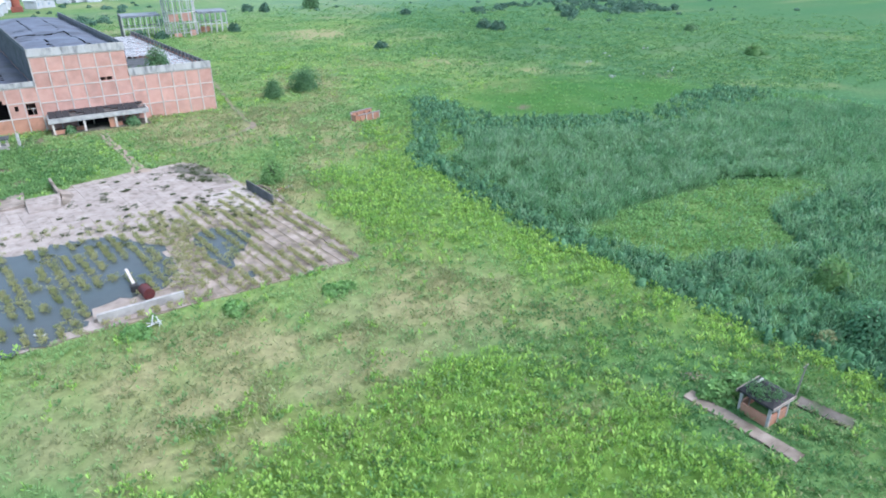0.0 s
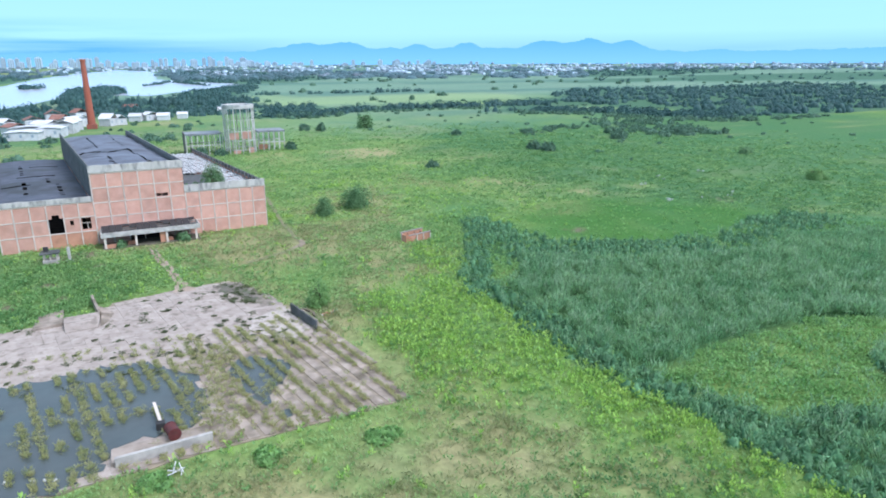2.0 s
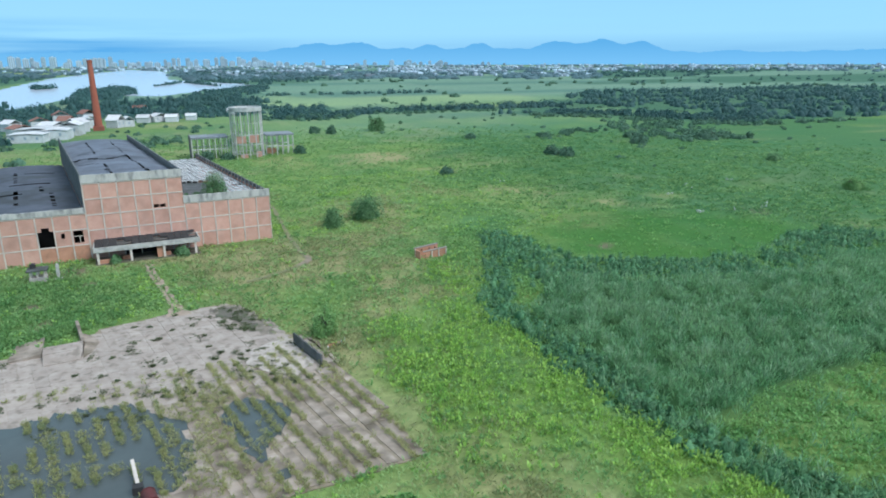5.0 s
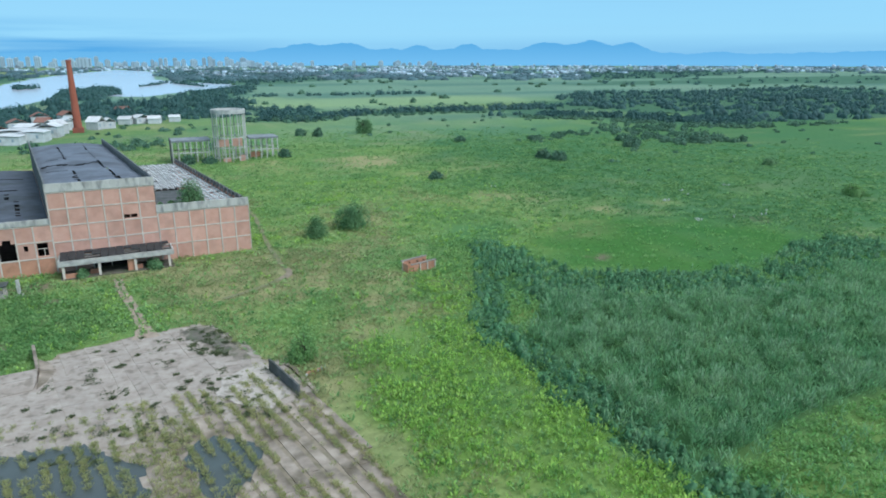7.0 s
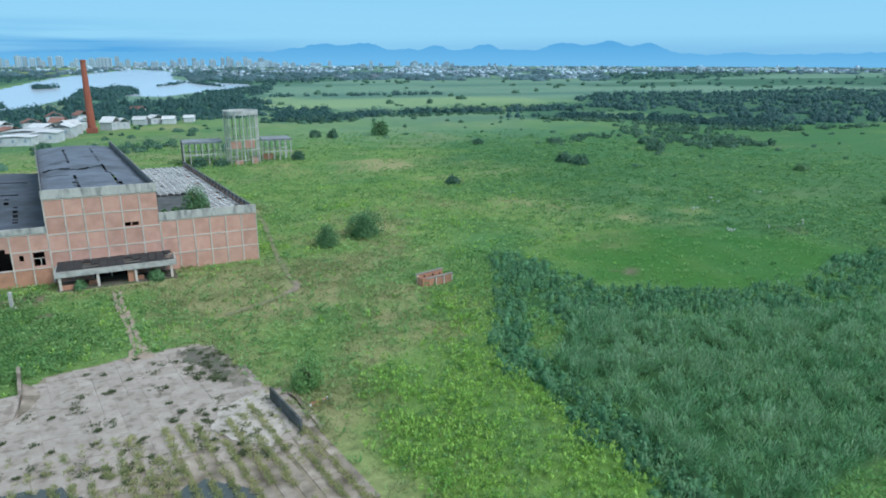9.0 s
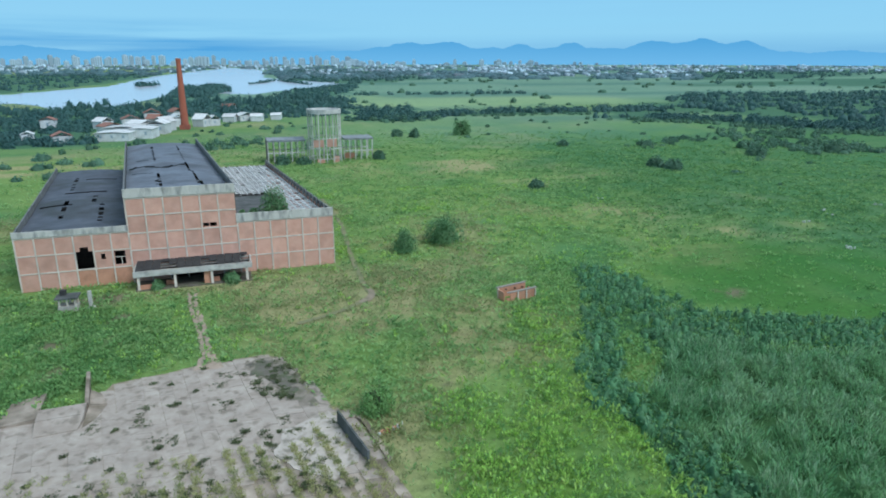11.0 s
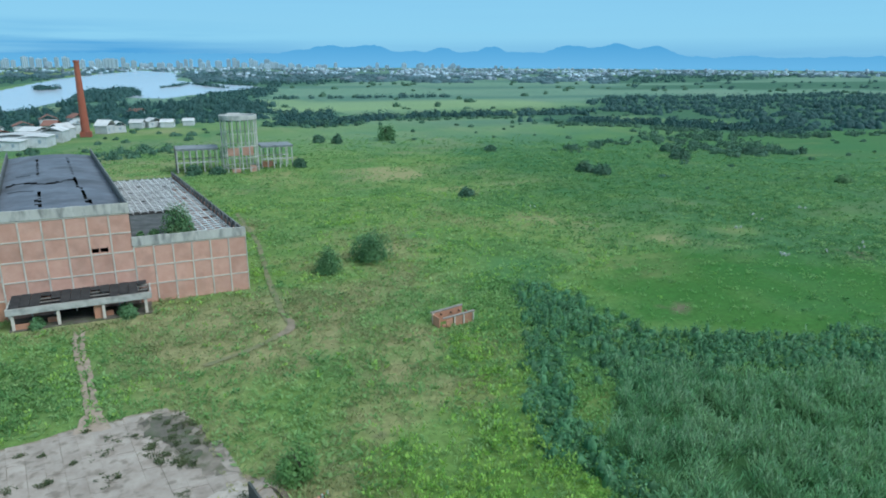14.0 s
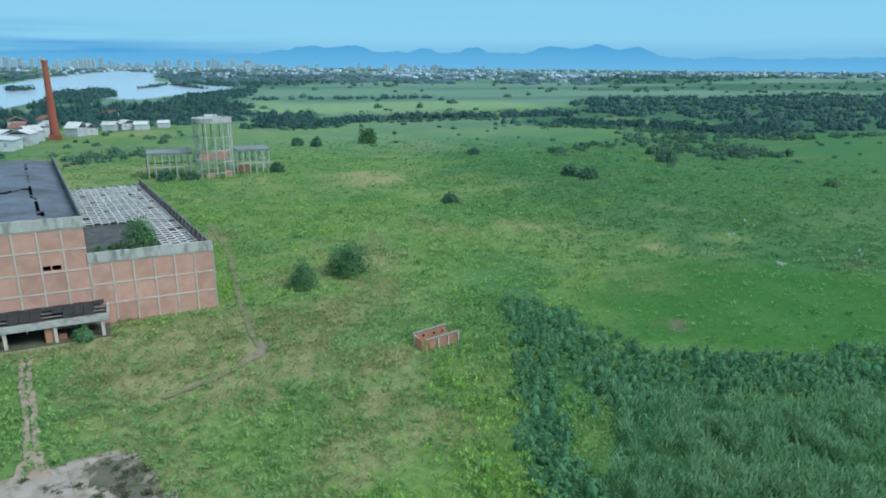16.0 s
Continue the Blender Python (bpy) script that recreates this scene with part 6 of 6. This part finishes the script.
# tufts in the joints of the pad, in rows
def tuft_points():
    xs, ys = [], []
    for k in range(42):
        off = -62 + k * 1.55
        for y in np.arange(-91.5, -40, 0.19):
            x = off + PADK * (y + 66) + (0.1 + 0.4 * vnoise(off * 3.1, y, 3.0, 76) ** 3 + 0.3 * (-22.5 < off + PADK * (y + 66) < -17.5 and y < -66)) * rng.normal()
            yy = y + 0.2 * rng.normal()
            wet = yy < -66.5 and x < -21.5
            line = vnoise(off * 7.3, yy, 4.5, 45)
            p = 0.5 * vnoise(x, yy, 3.2, 46) ** 2 + (1.5 * float(np.exp(-((x + 12) / 10) ** 2)) * (line > 0.3) if yy < -58 else 0.1)
            if yy > -60 and x < -10:
                p *= 0.0
            if -8.5 + PADK * (yy + 66) < x < 2 + PADK * (yy + 66) and yy < -60:
                p = 0.95 if line > 0.35 else 0.12
            if wet:
                p = 0.9 if vnoise(off * 5.1, yy, 2.0, 47) > (0.36 if x > -37 else 0.6) and x > -43 + 3 * line else 0.0
            if -22.5 < x < -12 and -86 < yy < -67:
                p = 1.0 if line > (0.2 if x < -16.5 else 0.5) else 0.25
            if rng.random() < p:
                xs.append(x), ys.append(yy)
    x, y = np.array(xs), np.array(ys)
    ok = inside(x, y, PAD_POLY)
    return x[ok], y[ok]


cx_, cy_ = scatter(620, -62, -4, -92, -39, lambda x, y: inside(x, y, PAD_POLY) * (y > -71) * (0.25 + 0.75 * (vnoise(x, y, 6, 50) > 0.42)) * np.where(x < -34, 0.75, np.where(y < -56, 0.8, 0.4)))
corner_x, corner_y = -12.5 + 2.0 * rng.normal(size=46), -45.0 + 3.8 * rng.normal(size=46)
ok = inside(corner_x, corner_y, PAD_POLY)
cx_, cy_ = np.concatenate([cx_, corner_x[ok]]), np.concatenate([cy_, corner_y[ok]])
size = 0.12 + 0.42 * rng.random(len(cx_)) ** 2
k = np.repeat(np.arange(len(cx_)), 14)
blots = quick_mesh("pad_weeds", *plants(cx_[k] + size[k] * rng.normal(size=len(k)), cy_[k] + 1.3 * size[k] * rng.normal(size=len(k)), 9, 0.1, 0.35, 0.18, 0.09, 0.5, 0.12), BLOT)
tagged(blots, "dark creeping weeds in blots over the old pad", "weeds", kind="stuff")
tx, ty = tuft_points()
tufts = quick_mesh("pad_tufts", *plants(tx, ty, 22, 0.3, 0.55, 0.3, 0.06, 1.4, 0.1), TUFT)
tagged(tufts, "yellowish grass tufts growing in the pad joints", "grass", kind="stuff")


def tree(name, x, y, height, radius, count, leaf, label, seed, z=0.0, trunk=0.35, material=None, category="tree"):
    ob = thing(name, label, category, pose(x, y, z))
    r = random.Random(seed)
    bm = bmesh.new()
    tube(bm, (0, 0, -0.1), (0.1, 0, height * 0.45), 0.04 * height * trunk / 0.35, 0.02 * height, 8)
    for k in range(6):
        a = r.random() * math.tau
        q = (math.cos(a) * radius * 0.55, math.sin(a) * radius * 0.55, height * (0.55 + 0.25 * r.random()))
        tube(bm, (0.05, 0, height * (0.2 + 0.2 * r.random())), q, 0.016 * height, 0.006 * height, 6)
    part("trunk", bm, BARK, ob)
    lobes = 7 if category == "bush" else 13
    v, f = mounds([0], [0], height, radius, lobes, int(count * 1.6 / lobes), leaf, seed, 0.78 if category == "bush" else 0.34, low=0.0 if height < 5 else 0.08)
    crown = quick_mesh("crown", v, f, material or TREE)
    crown.parent = ob
    return ob


tree("tree", 24.2, 9.0, 6.6, 4.1, 3000, 0.34, "bushy dark green tree standing in the meadow", 61)
tree("tree", 14.3, 4.0, 5.2, 2.4, 2000, 0.32, "small dark tree beside the path", 62)
tree("tree", -2.3, -56.8, 5.0, 2.1, 900, 0.3, "thin young tree beside the pad", 63, material=LOWGREEN)
roof_tree = tree("tree", -10.3, 7.8, 6.0, 2.5, 1500, 0.3, "young tree with bare branches growing out of the ruined roof", 64, 8.85)
bm = bmesh.new()
br = random.Random(9)
for k in range(34):
    a, q = br.random() * math.tau, 0.6 + 2.0 * br.random()
    s = Vector((br.random() - 0.5, br.random() - 0.5, 0.1 + 0.8 * br.random()))
    tube(bm, s, s + Vector((math.cos(a) * q, math.sin(a) * q - 0.5, 0.3 + 1.5 * br.random())), 0.05, 0.02, 5)
part("bare_branches", bm, DIRT, roof_tree, "tangle of bare brown branches")
for k, (x, y, h, rr) in enumerate(((-15.6, 2.4, 0.9, 0.9), (-15.2, 5.0, 1.0, 0.8), (-14.0, 8.6, 1.2, 1.0), (-13.2, 3.6, 0.7, 0.7), (-16.2, 8.0, 0.8, 0.7))):
    tree("bush", x, y, h, rr, 150, 0.25, "dark weeds growing on the blackened roof slab", 164 + k, 8.85, category="bush")
tree("tree", 36.6, -130.6, 5.0, 2.8, 1500, 0.36, "dark leafy tree standing at the edge of the field", 66, material=SHRUB)
tree("bush", 32.2, -129.0, 1.9, 1.3, 500, 0.3, "pale half-dead bush at the edge of the field", 67, category="bush", material=DRYGRASS)
tree("tree", 89.8, 203.0, 9.5, 4.6, 900, 0.9, "lone round tree in the far meadow", 65)
for k, (x, y, h, rr) in enumerate(((64.5, 200, 5, 4), (57, 205, 4.5, 3.5), (128.3, 78.3, 4.5, 3.6), (126, 86, 4.5, 3.4), (193, 37, 4, 3.5), (165.7, -14.5, 4, 3.4), (187, 106, 4.5, 4.5), (224, 101, 5, 6), (194, 121, 3.6, 3.6), (33.0, 131, 3.6, 2.6), (68, 60.5, 2.8, 2.6), (243.6, 94, 3, 2.5), (181, 100, 3.4, 4), (156, 140, 3, 4), (120, 150, 3, 3.5), (-35, 100, 3, 3), (-24, 96, 2.6, 2.8), (-18, 104, 2.8, 3), (-3.0, 127, 3.6, 3.2), (4.5, 126, 3.0, 2.6), (-30.4, -6.2, 1.5, 1.2), (-18.9, -6.0, 2.2, 1.7), (43, -122, 4.0, 3.0), (-5.5, -95, 0.6, 1.8), (-17, -94.0, 0.7, 1.5), (-27, -94.0, 0.7, 1.5), (16.3, -129.0, 1.7, 1.6), (18.6, -129.6, 1.7, 1.6), (20.6, -131.2, 1.3, 1.2))):
    tree("bush", x, y, h, rr, 420 if y > 0 else 620, 0.75 if y > 60 else 0.4, "rounded dark green bush in the meadow", 70 + k, category="bush", material=CLEARING if y < -90 and x < 30 else LOWGREEN if y < -8 else MIDSCRUB if y > 60 else TREE)

# far woods and tree lines
def grown(poly, n, r):
    """Points spread over a polygon."""
    xs, ys = [p[0] for p in poly], [p[1] for p in poly]
    x, y = min(xs) + (max(xs) - min(xs)) * r.random(n * 12), min(ys) + (max(ys) - min(ys)) * r.random(n * 12)
    ok = inside(x, y, poly)
    return x[ok][:n], y[ok][:n]


r = np.random.default_rng(23)
chunks = []
for k, (poly, n, h) in enumerate(WOODS):
    x, y = grown(poly, n, r)
    if k == 0:
        keep = (vnoise(x * 0.6, y, 34, 83) + 0.25 * np.clip((x - 330) / 90, 0, 1) * np.clip((420 - y) / 60, 0, 1)) > 0.36
        x, y = x[keep], y[keep]
    far = np.hypot(np.mean(x), np.mean(y) + 120)
    tall = h * (0.35 + 0.45 * r.random(len(x)) + 0.55 * vnoise(x, y, 30, 71))
    chunks.append(mounds(x, y, tall, (0.55 * h + 0.35 * tall) * (0.8 + 0.6 * r.random(len(x))), 3 if far < 480 else 2, 22 if far < 700 else 8, 1.05 if far < 600 else 1.4 if far < 1000 else 2.2, 200 + k, body=0.66))
# tall thin trees along the near shore of the lake
x, y = -150 + 215 * r.random(70), 400 + 120 * r.random(70)
ok = ~inside(x, y, LAKE_POLY)
chunks.append(mounds(x[ok], y[ok], 8.0 + 3 * r.random(ok.sum()), 3.4 + 1.6 * r.random(ok.sum()), 4, 18, 0.9, 240, low=0.3))
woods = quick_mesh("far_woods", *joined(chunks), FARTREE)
tagged(woods, "dark distant woods and tree lines with blue haze painted in", "woods", kind="stuff")
# shrubs scattered over the far meadows
chunks = []
for k, (n, x0, x1, y0, y1, h) in enumerate(((60, 60, 420, 190, 420, 2.2), (70, 80, 900, 420, 1100, 5.0), (40, 120, 330, 40, 260, 1.3), (60, -230, -60, 110, 240, 3.2), (26, -45, 20, 165, 300, 2.2))):
    x, y = x0 + (x1 - x0) * r.random(n), y0 + (y1 - y0) * r.random(n)
    ok = ~inside(x, y, LAKE_POLY)
    x, y = x[ok], y[ok]
    tall = h * (0.5 + 0.8 * r.random(len(x)))
    chunks.append(mounds(x, y, tall, tall * (0.8 + 0.8 * r.random(len(x))), 4, 22, 0.3 * h * 0.6 + 0.15, 250 + k))
for k, (poly, n, h) in enumerate(SCRUB):
    x, y = grown(poly, n, r)
    tall = h * (0.5 + 0.8 * r.random(len(x)))
    chunks.append(mounds(x, y, tall, tall * (0.8 + 0.8 * r.random(len(x))), 3, 20, 0.7, 270 + k, body=0.7))
scrub = quick_mesh("far_scrub", *joined(chunks), MIDSCRUB)
tagged(scrub, "scattered dark bushes over the far meadows", "scrub", kind="stuff")
# wooded belts between the far houses, row behind row to the horizon
n = 5600
row = r.integers(0, 9, n)
dist = np.array((1380, 1480, 1620, 1800, 2050, 2400, 2800, 3300, 3900))[row] * (1 + 0.025 * r.normal(size=n))
az = np.radians(-27 + 88 * r.random(n))
x, y = dist * np.sin(az), -130 + dist * np.cos(az)
deg = np.degrees(az)
drop = ((deg > 36) & (row < 5)) | ((deg < 2) & (row < 3)) | inside(x, y, LAKE_POLY) | (vnoise(az * 60, row * 3.0, 1.6, 58) < 0.42)
x, y = x[~drop], y[~drop]
tall = 6.5 * (0.6 + 0.7 * r.random(len(x)))
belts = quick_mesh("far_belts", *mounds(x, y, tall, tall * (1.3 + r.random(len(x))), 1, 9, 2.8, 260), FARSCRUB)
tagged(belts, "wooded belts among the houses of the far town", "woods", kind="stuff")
